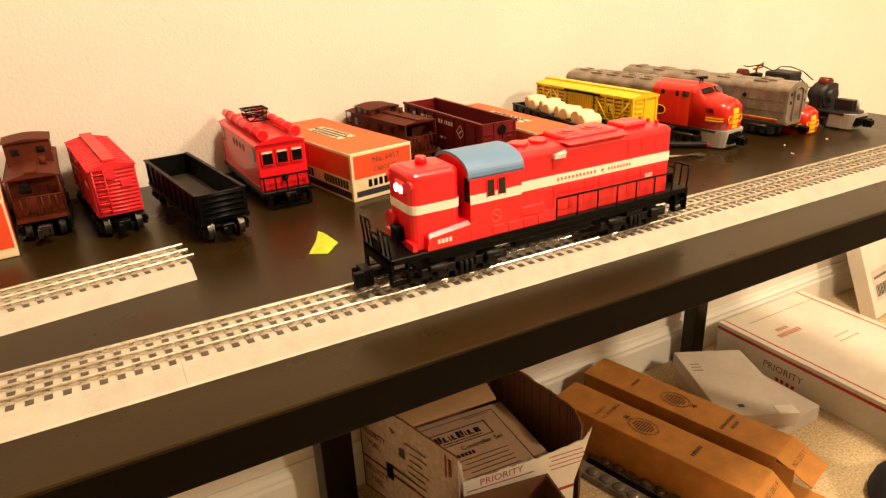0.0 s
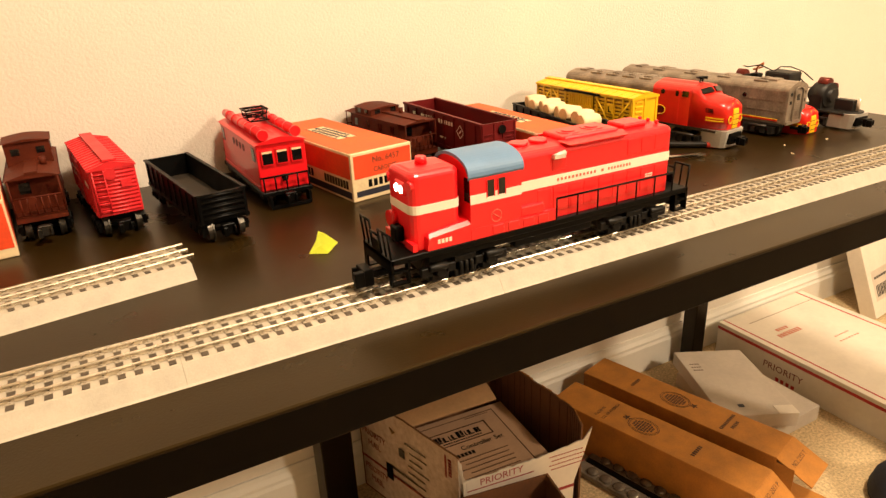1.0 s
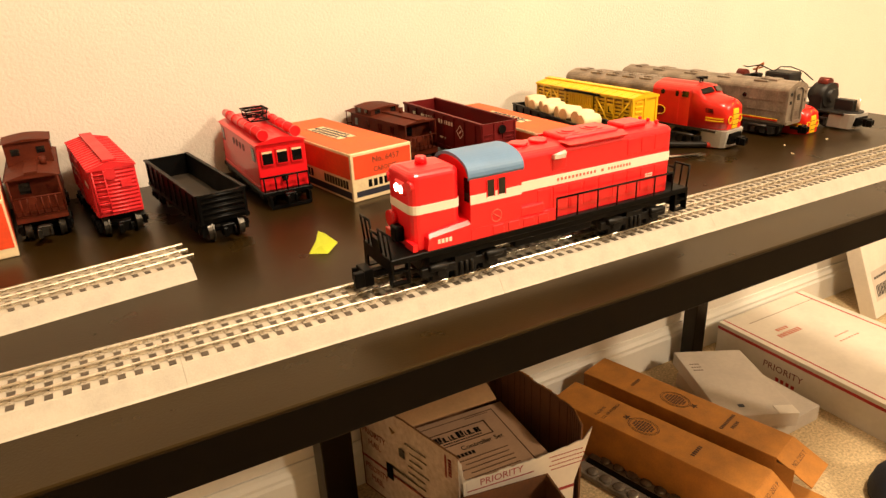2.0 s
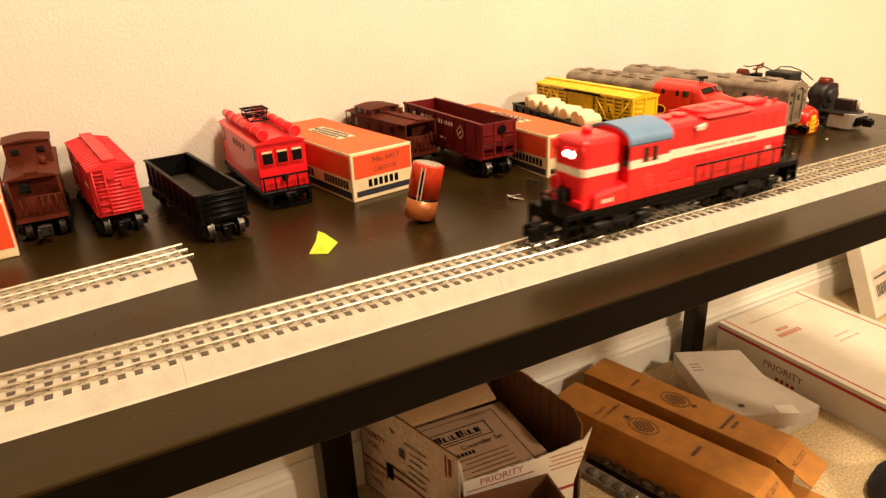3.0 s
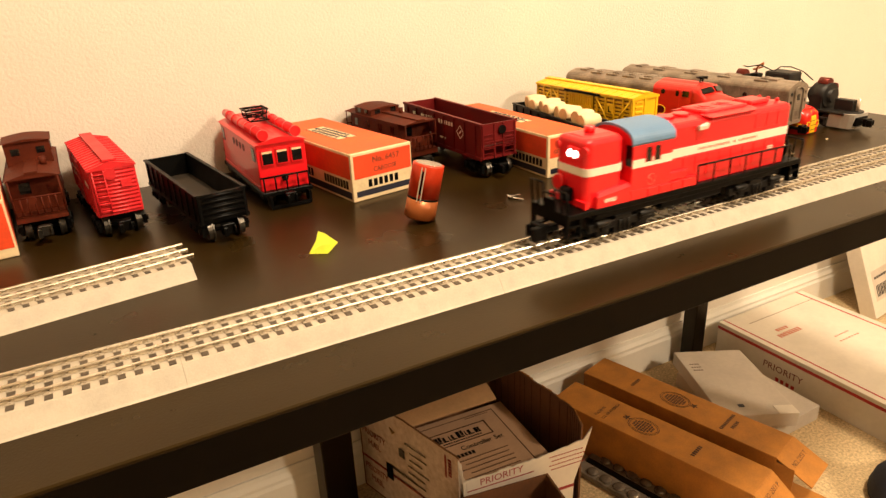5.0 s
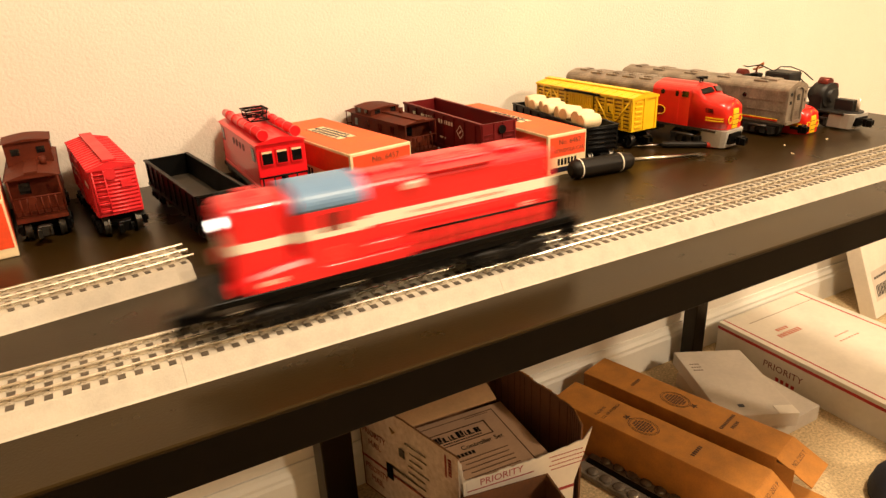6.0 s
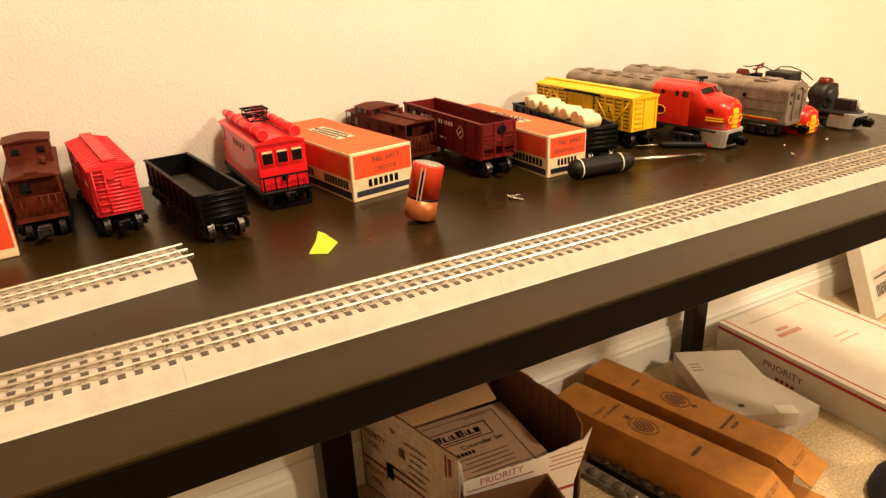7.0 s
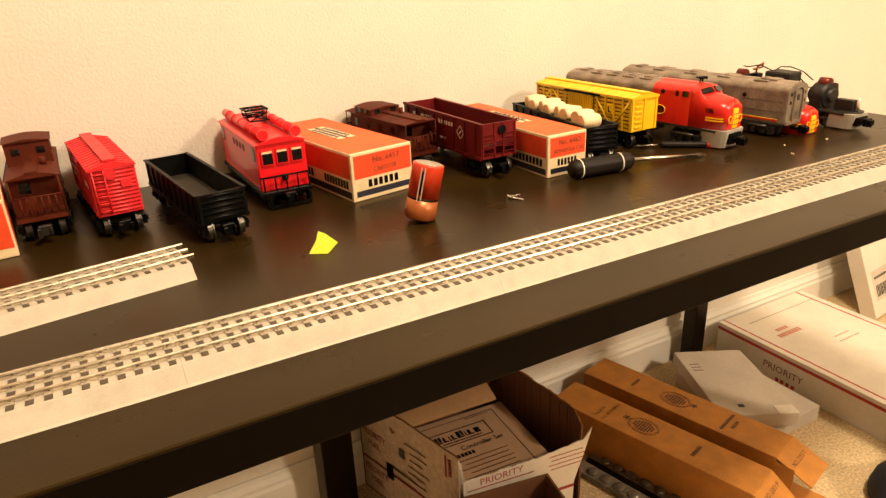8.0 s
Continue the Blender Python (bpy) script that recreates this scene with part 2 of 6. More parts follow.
def facing(axis, at, flip=1):
    """A plane whose z looks along 'y-' (the near end), 'x-', 'x+' or 'z'."""
    turn = {"y-": ((1, 0, 0), (0, 0, 1), (0, -1, 0)), "x-": ((0, -1, 0), (0, 0, 1), (-1, 0, 0)), "x+": ((0, 1, 0), (0, 0, 1), (1, 0, 0)), "z": ((1, 0, 0), (0, 1, 0), (0, 0, 1))}[axis]
    return Matrix.Translation(at) @ Matrix(turn).transposed().to_4x4()


# ---- running gear shared by the cars ----
WHEEL = {}


def wheel_mesh(r=0.0105):
    key = round(r, 5)
    if key not in WHEEL:
        bm = B()
        prof = [(0.0, 0.35 * r), (0.0, 0.45 * r), (0.0008, 0.8 * r), (0.0, r * 0.98), (0.0045, r), (0.0047, r * 1.12), (0.0062, r * 1.12), (0.0062, 0.4 * r)]
        rings = []
        for k in range(20):
            a = k * math.tau / 20
            rings.append([(x, q * math.cos(a), q * math.sin(a)) for x, q in prof])
        vs = [[bm.verts.new(p) for p in ring] for ring in rings]
        for k in range(20):
            for j in range(len(prof) - 1):
                bm.faces.new((vs[k][j], vs[(k + 1) % 20][j], vs[(k + 1) % 20][j + 1], vs[k][j + 1]))
        rod(bm, (-0.0012, 0, 0), (0.0062, 0, 0), 0.4 * r, 12)
        bmesh.ops.recalc_face_normals(bm, faces=bm.faces)
        mesh = bpy.data.meshes.new("wheel")
        bm.to_mesh(mesh)
        bm.free()
        mesh.materials.append(WHEEL_STEEL)
        WHEEL[key] = mesh
    return WHEEL[key]


def truck(th, y, top, material=BLACK, r=0.0105, base=0.031, half=0.0205, bolster=True):
    """A four-wheel truck centred at y, its wheels on z = 0."""
    bm = B()
    rz = r * 1.12
    for s in (-1, 1):
        x0, x1 = sorted((s * half, s * (half + 0.004)))
        box(bm, x0, x1, y - base / 2 - 0.006, y + base / 2 + 0.006, rz + 0.001, rz + 0.0055)
        box(bm, x0, x1, y - 0.008, y + 0.008, rz - 0.004, rz + 0.008)
        for q in (-1, 1):
            box(bm, x0, x1 + 0.0 * s, y + q * base / 2 - 0.005, y + q * base / 2 + 0.005, rz - 0.005, rz + 0.004)
            rod(bm, (s * (half + 0.002), y + q * base / 2, rz), (s * (half + 0.006), y + q * base / 2, rz), 0.003, 8)
        for q in (-0.004, 0, 0.004):
            rod(bm, (s * (half + 0.004), y + q, rz - 0.003), (s * (half + 0.004), y + q, rz + 0.005), 0.0016, 6)
    box(bm, -half, half, y - 0.006, y + 0.006, rz + 0.001, top)
    for q in (-1, 1):
        rod(bm, (-half, y + q * base / 2, rz), (half, y + q * base / 2, rz), 0.0018, 8)
    t = part("truck", bm, material, th)
    mesh = wheel_mesh(r)
    for q in (-1, 1):
        for s in (-1, 1):
            shared("wheel", mesh, t, Matrix.Translation((s * 0.019, y + q * base / 2, rz)) @ (pose(0, 0, 0) if s < 0 else pose(0, 0, 0, 0, 0, 180)))
    return t


def coupler(th, y, s=-1, z=0.014, material=BLACK_METAL):
    """A knuckle coupler on a short bar, pointing along s times y."""
    bm = B()
    box(bm, -0.003, 0.003, min(y, y + s * 0.018), max(y, y + s * 0.018), z - 0.002, z + 0.002)
    box(bm, -0.0065, 0.0065, min(y + s * 0.014, y + s * 0.021), max(y + s * 0.014, y + s * 0.021), z - 0.0055, z + 0.006)
    box(bm, -0.0075, -0.003, min(y + s * 0.02, y + s * 0.028), max(y + s * 0.02, y + s * 0.028), z - 0.005, z + 0.005)
    box(bm, 0.004, 0.0065, min(y + s * 0.02, y + s * 0.025), max(y + s * 0.02, y + s * 0.025), z - 0.004, z + 0.004)
    return part("coupler", round_edges(bm, 0.0008, 1), material, th)


def ladder(bm, m, w, h, n, r=0.0006):
    """Rungs and stiles on the plane of m, rising from its origin."""
    for s in (-1, 1):
        rod(bm, m @ Vector((s * w / 2, 0, 0.001)), m @ Vector((s * w / 2, h, 0.001)), r, 6)
    for k in range(n):
        z = h * (k + 0.5) / n
        rod(bm, m @ Vector((-w / 2, z, 0.0012)), m @ Vector((w / 2, z, 0.0012)), r, 6)
    return bm


# ---- open-top cars ----
def gondola(m, w, l, z0, z1, material, label, ribs=9, inside=None, ladder_end=False):
    g = thing("gondola_car", m, label, "train car")
    h = w / 2
    part("floor", box(B(), -h + 0.001, h - 0.001, 0.002, l - 0.002, z0, z0 + 0.003), inside or material, g, "dusty dark car floor" if inside else "")
    for s in (-1, 1):
        bm = B()
        x0, x1 = sorted((s * (h - 0.0022), s * h))
        box(bm, x0, x1, 0, l, z0 - 0.002, z1 - 0.0015)
        e0, e1 = sorted((s * (h - 0.0026), s * (h + 0.0014)))
        box(bm, e0, e1, -0.0005, l + 0.0005, z1 - 0.002, z1)
        box(bm, *sorted((s * h, s * (h + 0.0012))), 0.0, l, z0 - 0.003, z0 + 0.001)
        side = part("side", bm, material, g)
        for k in range(ribs):
            y = l * (k + 0.5) / ribs
            prism = [(s * h, z0 - 0.002), (s * (h + 0.0016), z0), (s * (h + 0.0016), z1 - 0.003), (s * h, z1 - 0.001)]
            part("side_rib", prism_y(B(), prism, y - 0.0012, y + 0.0012), material, side)
    for y0, s in ((0.0, -1), (l, 1)):
        bm = B()
        a, b = sorted((y0, y0 - s * 0.002))
        box(bm, -h + 0.0022, h - 0.0022, a, b, z0 - 0.002, z1 - 0.0005)
        n = 5
        for k in range(n):
            z = z0 + (z1 - z0) * (k + 0.5) / n - 0.0005
            rod(bm, (-h * 0.86, y0 + s * 0.0004, z), (h * 0.86, y0 + s * 0.0004, z), 0.0017, 8)
            rod(bm, (-h * 0.80, y0 + s * 0.0010, z + 0.0022), (h * 0.80, y0 + s * 0.0010, z + 0.0022), 0.0006, 6)
        for q in (-1, 1):
            c, d = sorted((q * h * 0.86, q * h * 0.97))
            e, f = sorted((y0, y0 + s * 0.0016))
            box(bm, c, d, e, f, z0 - 0.003, z1 - 0.001)
        part("end", bm, material, g)
    part("underframe", box(B(), -0.008, 0.008, 0.01, l - 0.01, z0 - 0.005, z0 - 0.0005), material, g)
    for y in (0.024, l - 0.024):
        truck(g, y, z0 - 0.001)
    coupler(g, 0.012)
    coupler(g, l - 0.012, 1)
    return g


def hopper(m, w, l, z0, z1):
    g = thing("hopper_car", m, "maroon plastic open hopper car with white side lettering", "train car")
    h = w / 2
    for s in (-1, 1):
        bm = B()
        box(bm, *sorted((s * (h - 0.0022), s * (h - 0.0005))), 0, l, z0, z1 - 0.001)
        box(bm, *sorted((s * (h - 0.003), s * (h + 0.0012))), -0.0005, l + 0.0005, z1 - 0.003, z1)
        for k in range(8):
            y = l * (k + 0.5) / 8
            box(bm, *sorted((s * (h - 0.0005), s * (h + 0.0012))), y - 0.001, y + 0.001, z0, z1 - 0.002)
        box(bm, *sorted((s * (h - 0.0005), s * (h + 0.0010))), 0, l, z0 - 0.002, z0 + 0.002)
        side = part("side", bm, MAROON, g)
        bm = B()
        pm = facing("x-" if s < 0 else "x+", (s * (h - 0.0003), 0, 0))
        d = -1 if s < 0 else 1
        bars(bm, d * l * 0.84, z1 - 0.0115, 0.012, 0.0052, 2, pm)
        bars(bm, d * l * 0.655, z1 - 0.0115, 0.040, 0.0052, 6, pm, 0.45)
        bars(bm, d * l * 0.42, z1 - 0.0115, 0.040, 0.0052, 6, pm, 0.45)
        bars(bm, d * l * 0.46, z0 + 0.012, 0.016, 0.0026, 5, pm)
        bars(bm, d * l * 0.66, z0 + 0.013, 0.020, 0.0026, 6, pm)
        dm = pm @ Matrix.Translation((d * l * 0.24, (z0 + z1) / 2 + 0.004, 0)) @ pose(0, 0, 0, 0, 0, 45)
        for a in ((-0.0065, 0.0065, -0.0065, -0.0057), (-0.0065, 0.0065, 0.0057, 0.0065), (-0.0065, -0.0057, -0.0065, 0.0065), (0.0057, 0.0065, -0.0065, 0.0065), (-0.0025, 0.0025, -0.001, 0.001)):
            bar(bm, *a, dm)
        part("lettering", bm, WHITE_STRIPE, side, "white stamped marks")
    bm = B()
    for a, b in ((0.0, 0.46), (0.54, 1.0)):
        loft(bm, [[(-h + 0.002, l * a, z0 + 0.016), (h - 0.002, l * a, z0 + 0.016), (h - 0.002, l * b, z0 + 0.016), (-h + 0.002, l * b, z0 + 0.016)],
                  [(-0.011, l * (a + 0.14), z0 - 0.014), (0.011, l * (a + 0.14), z0 - 0.014), (0.011, l * (b - 0.14), z0 - 0.014), (-0.011, l * (b - 0.14), z0 - 0.014)]])
    part("chute", bm, MAROON, g)
    for y0, s in ((0.0, -1), (l, 1)):
        bm = B()
        box(bm, -h + 0.0022, h - 0.0022, *sorted((y0, y0 - s * 0.002)), z0 + 0.018, z1 - 0.001)
        box(bm, -h + 0.002, h - 0.002, *sorted((y0, y0 - s * 0.012)), z0 - 0.001, z0 + 0.002)
        for x in (-h * 0.9, -h * 0.25, h * 0.25, h * 0.9):
            box(bm, x - 0.001, x + 0.001, *sorted((y0, y0 + s * 0.0014)), z0, z1 - 0.002)
        for z in (z0 + 0.014, z0 + 0.020):
            box(bm, -h * 0.9, h * 0.9, *sorted((y0, y0 + s * 0.0012)), z, z + 0.0012)
        for z in (0.006, 0.012, 0.018, 0.024, 0.030):
            box(bm, h * 0.3, h * 0.85, *sorted((y0 + s * 0.001, y0 + s * 0.002)), z0 + z, z0 + z + 0.0008)
            box(bm, -h * 0.85, -h * 0.35, *sorted((y0 + s * 0.001, y0 + s * 0.002)), z0 + z, z0 + z + 0.0008)
        e = part("end", bm, MAROON, g)
        part("brake_wheel", rod(B(), (0.004, y0 + s * 0.001, z1 - 0.010), (0.004, y0 + s * 0.003, z1 - 0.010), 0.0055, 14), BLACK, e, "black brake wheel")
    part("underframe", box(B(), -0.007, 0.007, 0.006, l - 0.006, z0 - 0.004, z0 - 0.0005), BLACK, g)
    for y in (0.024, l - 0.024):
        truck(g, y, z0 - 0.001)
    coupler(g, 0.010)
    coupler(g, l - 0.010, 1)
    return g


# ---- closed cars ----
def roof_outline(h, eave, peak, n=4):
    pts = [(-h, eave)]
    for k in range(-n, n + 1):
        u = k / n
        pts.append((u * h * 0.98, eave + (peak - eave) * (1 - abs(u) ** 1.6)))
    pts.append((h, eave))
    return pts


def boxcar(m, w, l, z0, eave, peak):
    g = thing("boxcar", m, "bright red plastic boxcar with ribbed ends and roof", "train car")
    h = w / 2
    part("body", round_edges(box(B(), -h, h, 0.0008, l - 0.0008, z0, eave), 0.0008, 1), RED_CAR, g)
    bm = B()
    prism_y(bm, [(-h - 0.0012, eave - 0.0008), (-h - 0.0012, eave + 0.0008), (0, peak), (h + 0.0012, eave + 0.0008), (h + 0.0012, eave - 0.0008)], -0.0012, l + 0.0012)
    r = part("roof", bm, RED_CAR, g)
    for k in range(15):
        y = l * (k + 0.5) / 15
        bm = prism_y(B(), [(-h - 0.0012, eave + 0.0006), (-h - 0.0012, eave + 0.0018), (0, peak + 0.0011), (h + 0.0012, eave + 0.0018), (h + 0.0012, eave + 0.0006)], y - 0.0011, y + 0.0011)
        part("roof_rib", bm, RED_CAR, r)
    part("running_board", box(B(), -0.0065, 0.0065, 0.001, l - 0.001, peak + 0.0002, peak + 0.0017), RED_CAR, r)
    for y0, s in ((0.0, -1), (l, 1)):
        n = 12
        e = part("end", box(B(), -h * 0.97, h * 0.97, *sorted((y0 - s * 0.002, y0 - s * 0.0006)), z0 + 0.0005, eave - 0.0005), RED_CAR, g)
        for k in range(n):
            z = z0 + 0.004 + (eave - z0 - 0.006) * k / (n - 1)
            part("end_rib", rod(B(), (-h * 0.92, y0 - s * 0.0006, z), (h * 0.92, y0 - s * 0.0006, z), 0.0013, 8), RED_CAR, e)
        pm = facing("y-", (-h * 0.62, y0 + s * 0.0012, z0 + 0.003)) if s < 0 else Matrix.Translation((h * 0.62, y0 + s * 0.0012, z0 + 0.003)) @ pose(0, 0, 0, 90, 0, 180)
        part("ladder", ladder(B(), pm, 0.011, eave - z0 - 0.004, 6, 0.0008), RED_CAR, e)
        part("brake_wheel", rod(B(), (-0.003, y0, eave - 0.006), (-0.003, y0 + s * 0.003, eave - 0.006), 0.006, 16), RED_CAR, e)
        part("placard", box(B(), h * 0.25, h * 0.72, *sorted((y0, y0 + s * 0.0022)), eave - 0.022, eave - 0.015), RED_CAR, e)
    for s in (-1, 1):
        bm = B()
        box(bm, *sorted((s * h, s * (h + 0.0015))), l * 0.38, l * 0.62, z0 + 0.001, eave - 0.002)
        for k in range(5):
            z = z0 + 0.004 + (eave - z0 - 0.008) * k / 4
            box(bm, *sorted((s * h, s * (h + 0.0022))), l * 0.39, l * 0.61, z - 0.0006, z + 0.0006)
        part("door", bm, RED_CAR, g)
        bm = B()
        for k in range(10):
            y = l * (k + 0.5) / 10
            box(bm, *sorted((s * h, s * (h + 0.0008))), y - 0.0005, y + 0.0005, z0 + 0.001, eave - 0.001)
        side = part("side_ribs", bm, RED_CAR, g)
        pm = facing("x-" if s < 0 else "x+", (s * (h + 0.0003), 0, 0))
        d = -1 if s < 0 else 1
        bm = B()
        bars(bm, d * l * 0.80, z0 + 0.030, 0.030, 0.004, 6, pm)
        bars(bm, d * l * 0.80, z0 + 0.022, 0.026, 0.004, 5, pm)
        bars(bm, d * l * 0.20, z0 + 0.030, 0.024, 0.005, 4, pm)
        part("lettering", bm, WHITE_STRIPE, side, "faded white side lettering")
    part("underframe", box(B(), -0.009, 0.009, 0.008, l - 0.008, z0 - 0.005, z0 - 0.0003), BLACK, g)
    for y in (0.028, l - 0.028):
        truck(g, y, z0 - 0.001)
    coupler(g, 0.010)
    coupler(g, l - 0.010, 1)
    return g


def stock_car(m, w, l, z0, eave, peak):
    g = thing("stock_car", m, "yellow plastic stock car with slatted sides", "train car")
    h = w / 2
    # solid core in darker yellow, painting the shade between the slats
    part("core", box(B(), -h + 0.0022, h - 0.0022, 0.002, l - 0.002, z0 + 0.001, eave - 0.001), mat("yellow_slat_shade", (0.28, 0.13, 0.01), 0.7), g, "solid core with the slats' gap shade in its colour")
    bm = B()
    prism_y(bm, [(-h - 0.002, eave - 0.002), (-h - 0.002, eave + 0.001), (-h * 0.3, peak), (h * 0.3, peak), (h + 0.002, eave + 0.001), (h + 0.002, eave - 0.002)], -0.002, l + 0.002)
    r = part("roof", bm, YELLOW, g)
    for k in range(12):
        y = l * (k + 0.5) / 12
        bm = prism_y(B(), [(-h - 0.002, eave + 0.0008), (-h - 0.002, eave + 0.0016), (-h * 0.3, peak + 0.0007), (h * 0.3, peak + 0.0007), (h + 0.002, eave + 0.0016), (h + 0.002, eave + 0.0008)], y - 0.0006, y + 0.0006)
        part("roof_rib", bm, YELLOW, r)
    part("running_board", box(B(), -0.006, 0.006, -0.003, l + 0.003, peak + 0.0006, peak + 0.0022), YELLOW, r)
    for s in (-1, 1):
        bm = B()
        for k in range(13):
            y = l * k / 12
            y = min(max(y, 0.002), l - 0.002)
            box(bm, *sorted((s * (h - 0.001), s * (h + 0.0009))), y - 0.0016, y + 0.0016, z0, eave - 0.001)
        for a, b in ((0.02, 0.17), (0.19, 0.35), (0.65, 0.81), (0.83, 0.98)):
            lo, hi = (z0 + 0.003, eave - 0.004) if (a > 0.5) == (a < 0.82 and a > 0.6 or a < 0.1) else (eave - 0.004, z0 + 0.003)
            rod(bm, (s * (h + 0.0003), l * a, lo), (s * (h + 0.0003), l * b, hi), 0.0013, 6)
        side = part("side_frame", bm, YELLOW, g)
        slat = None
        for k in range(9):
            z = z0 + 0.0018 + (eave - z0 - 0.004) * k / 8
            for a in (0.0, 0.64):
                m4 = Matrix.Translation((s * (h - 0.0011), l * a, z))
                if slat is None:
                    slat = part("slat", box(B(), -0.0011, 0.0011, 0, l * 0.36, -0.0016, 0.0013), YELLOW, side)
                    slat.matrix_basis = m4
                else:
                    shared("slat", slat.data, side, m4)
        bm = B()
        box(bm, *sorted((s * h, s * (h + 0.0012))), l * 0.37, l * 0.63, z0, eave - 0.003)
        for k in range(10):
            y = l * (0.39 + 0.22 * k / 9)
            box(bm, *sorted((s * h, s * (h + 0.0026))), y - 0.0012, y + 0.0012, z0 + 0.004, eave - 0.006)
        box(bm, *sorted((s * h, s * (h + 0.003))), l * 0.37, l * 0.63, (z0 + eave) / 2 - 0.0015, (z0 + eave) / 2 + 0.0015)
        d = part("door", bm, YELLOW, g)
        part("door_rail", box(B(), *sorted((s * (h + 0.0004), s * (h + 0.0042))), l * 0.30, l * 0.66, eave - 0.0035, eave - 0.0002), BLACK, d, "black door guide rail")
        pm = facing("x-" if s < 0 else "x+", (s * (h + 0.0009), (l * 0.20), (z0 + eave) / 2 + 0.004))
        bm = B()
        box(bm, -0.0062, 0.0062, -0.0066, 0.0066, -0.0005, 0.0006, pm)
        pl = part("placard", bm, YELLOW, side)
        bm = B()
        bar(bm, -0.0026, -0.0010, -0.0042, 0.0042, pm @ Matrix.Translation((0, 0, 0.0006)))
        bar(bm, -0.0026, 0.0026, -0.0042, -0.0026, pm @ Matrix.Translation((0, 0, 0.0006)))
        part("emblem", bm, BLACK, pl, "small black emblem")
    for y0, s in ((0.0, -1), (l, 1)):
        bm = B()
        box(bm, -h + 0.002, h - 0.002, *sorted((y0, y0 - s * 0.002)), z0, eave)
        for k in range(6):
            z = z0 + 0.006 + (eave - z0 - 0.012) * k / 5
            box(bm, -h * 0.75, -h * 0.2, *sorted((y0, y0 + s * 0.002)), z - 0.0012, z + 0.0012)
        for x in (-h * 0.93, h * 0.93, 0):
            box(bm, x - 0.0018, x + 0.0018, *sorted((y0, y0 + s * 0.0015)), z0, eave)
        part("end", bm, YELLOW, g)
    part("underframe", box(B(), -0.009, 0.009, 0.008, l - 0.008, z0 - 0.005, z0 - 0.0003), BLACK, g)
    for y in (0.028, l - 0.028):
        truck(g, y, z0 - 0.001)
    coupler(g, 0.010)
    coupler(g, l - 0.010, 1)
    return g


def caboose(m, w, l, z0, eave, peak, cup0, cup1, cup_top, label, low_roof_near=True):
    """A caboose with a cupola between cup0 and cup1 along its length."""
    g = thing("caboose", m, label, "train car")
    h = w / 2
    deck = 0.016
    part("body", round_edges(box(B(), -h, h, deck, l - deck, z0, eave), 0.0006, 1), BROWN, g)
    bm = B()
    prism_y(bm, roof_outline(h + 0.002, eave, peak), 0.0, l)
    r = part("roof", bm, BROWN, g)
    part("running_board", box(B(), -0.006, 0.006, -0.001, cup0, peak - 0.0002, peak + 0.0016), BROWN, r)
    if cup1 < l - 0.03:
        part("running_board", box(B(), -0.006, 0.006, cup1, l, peak - 0.0002, peak + 0.0016), BROWN, r)
    rod_b = rod(B(), (h * 0.5, cup0 - 0.020, peak - 0.003), (h * 0.5, cup0 - 0.020, peak + 0.007), 0.0032, 12)
    part("smoke_stack", rod_b, BROWN, r)
    cw = h * 0.92
    cup = part("cupola", round_edges(box(B(), -cw, cw, cup0, cup1, eave, cup_top - 0.003), 0.0006, 1), BROWN, g)
    bm = B()
    prism_y(bm, roof_outline(cw + 0.002, cup_top - 0.003, cup_top), cup0 - 0.002, cup1 + 0.002)
    part("cupola_roof", bm, BROWN, cup)
    for x in (-cw * 0.55, cw * 0.55):
        # opaque panels paint the shade inside the open windows
        for y0, s in ((cup0, -1), (cup1, 1)):
            bm = B()
            zz = (peak + cup_top) / 2 - 0.001
            box(bm, x - 0.0042, x + 0.0042, *sorted((y0 - s * 0.002, y0 + s * 0.0006)), zz - 0.0038, zz + 0.0034)
            part("cupola_window", bm, GLASS_AND_SHADE, cup, "near-black panel for the shade in an open window")
    for s in (-1, 1):
        for y in (cup0 + (cup1 - cup0) * 0.3, cup0 + (cup1 - cup0) * 0.7):
            bm = B()
            zz = (peak + cup_top) / 2 - 0.002
            box(bm, *sorted((s * (cw - 0.002), s * (cw + 0.0006))), y - 0.004, y + 0.004, zz - 0.003, zz + 0.0034)
            part("cupola_window", bm, GLASS_AND_SHADE, cup, "near-black panel for the shade in an open window")
        for k in range(4):
            y = deck + (l - 2 * deck) * (k + 0.5) / 4
            bm = B()
            box(bm, *sorted((s * (h - 0.002), s * (h + 0.0005))), y - 0.004, y + 0.004, eave - 0.016, eave - 0.006)
            part("window", bm, GLASS_AND_SHADE, g, "near-black panel for the shade in an open window")
    for y0, s in ((deck, -1), (l - deck, 1)):
        bm = B()
        box(bm, -h * 0.62, -h * 0.18, *sorted((y0 - s * 0.002, y0 + s * 0.0006)), eave - 0.019, eave - 0.007)
        part("end_window", bm, GLASS_AND_SHADE, g, "near-black panel for the shade in an open window")
        bm = B()
        box(bm, h * 0.05, h * 0.5, *sorted((y0 - s * 0.002, y0 + s * 0.0006)), z0 + 0.002, eave - 0.005)
        part("end_door", bm, BROWN, g)
    for y0, s in ((0.0, -1), (l, 1)):
        bm = B()
        a, b = sorted((y0, y0 - s * (deck + 0.001)))
        box(bm, -h, h, a, b, z0 - 0.001, z0 + 0.0015)
        box(bm, -h, h, *sorted((y0, y0 - s * 0.0015)), z0 - 0.006, z0 + 0.0015)
        part("platform", bm, BROWN, g)
        bm = B()
        top = z0 + 0.020
        n = 8
        for k in range(n):
            x = -h * 0.95 + 1.9 * h * k / (n - 1)
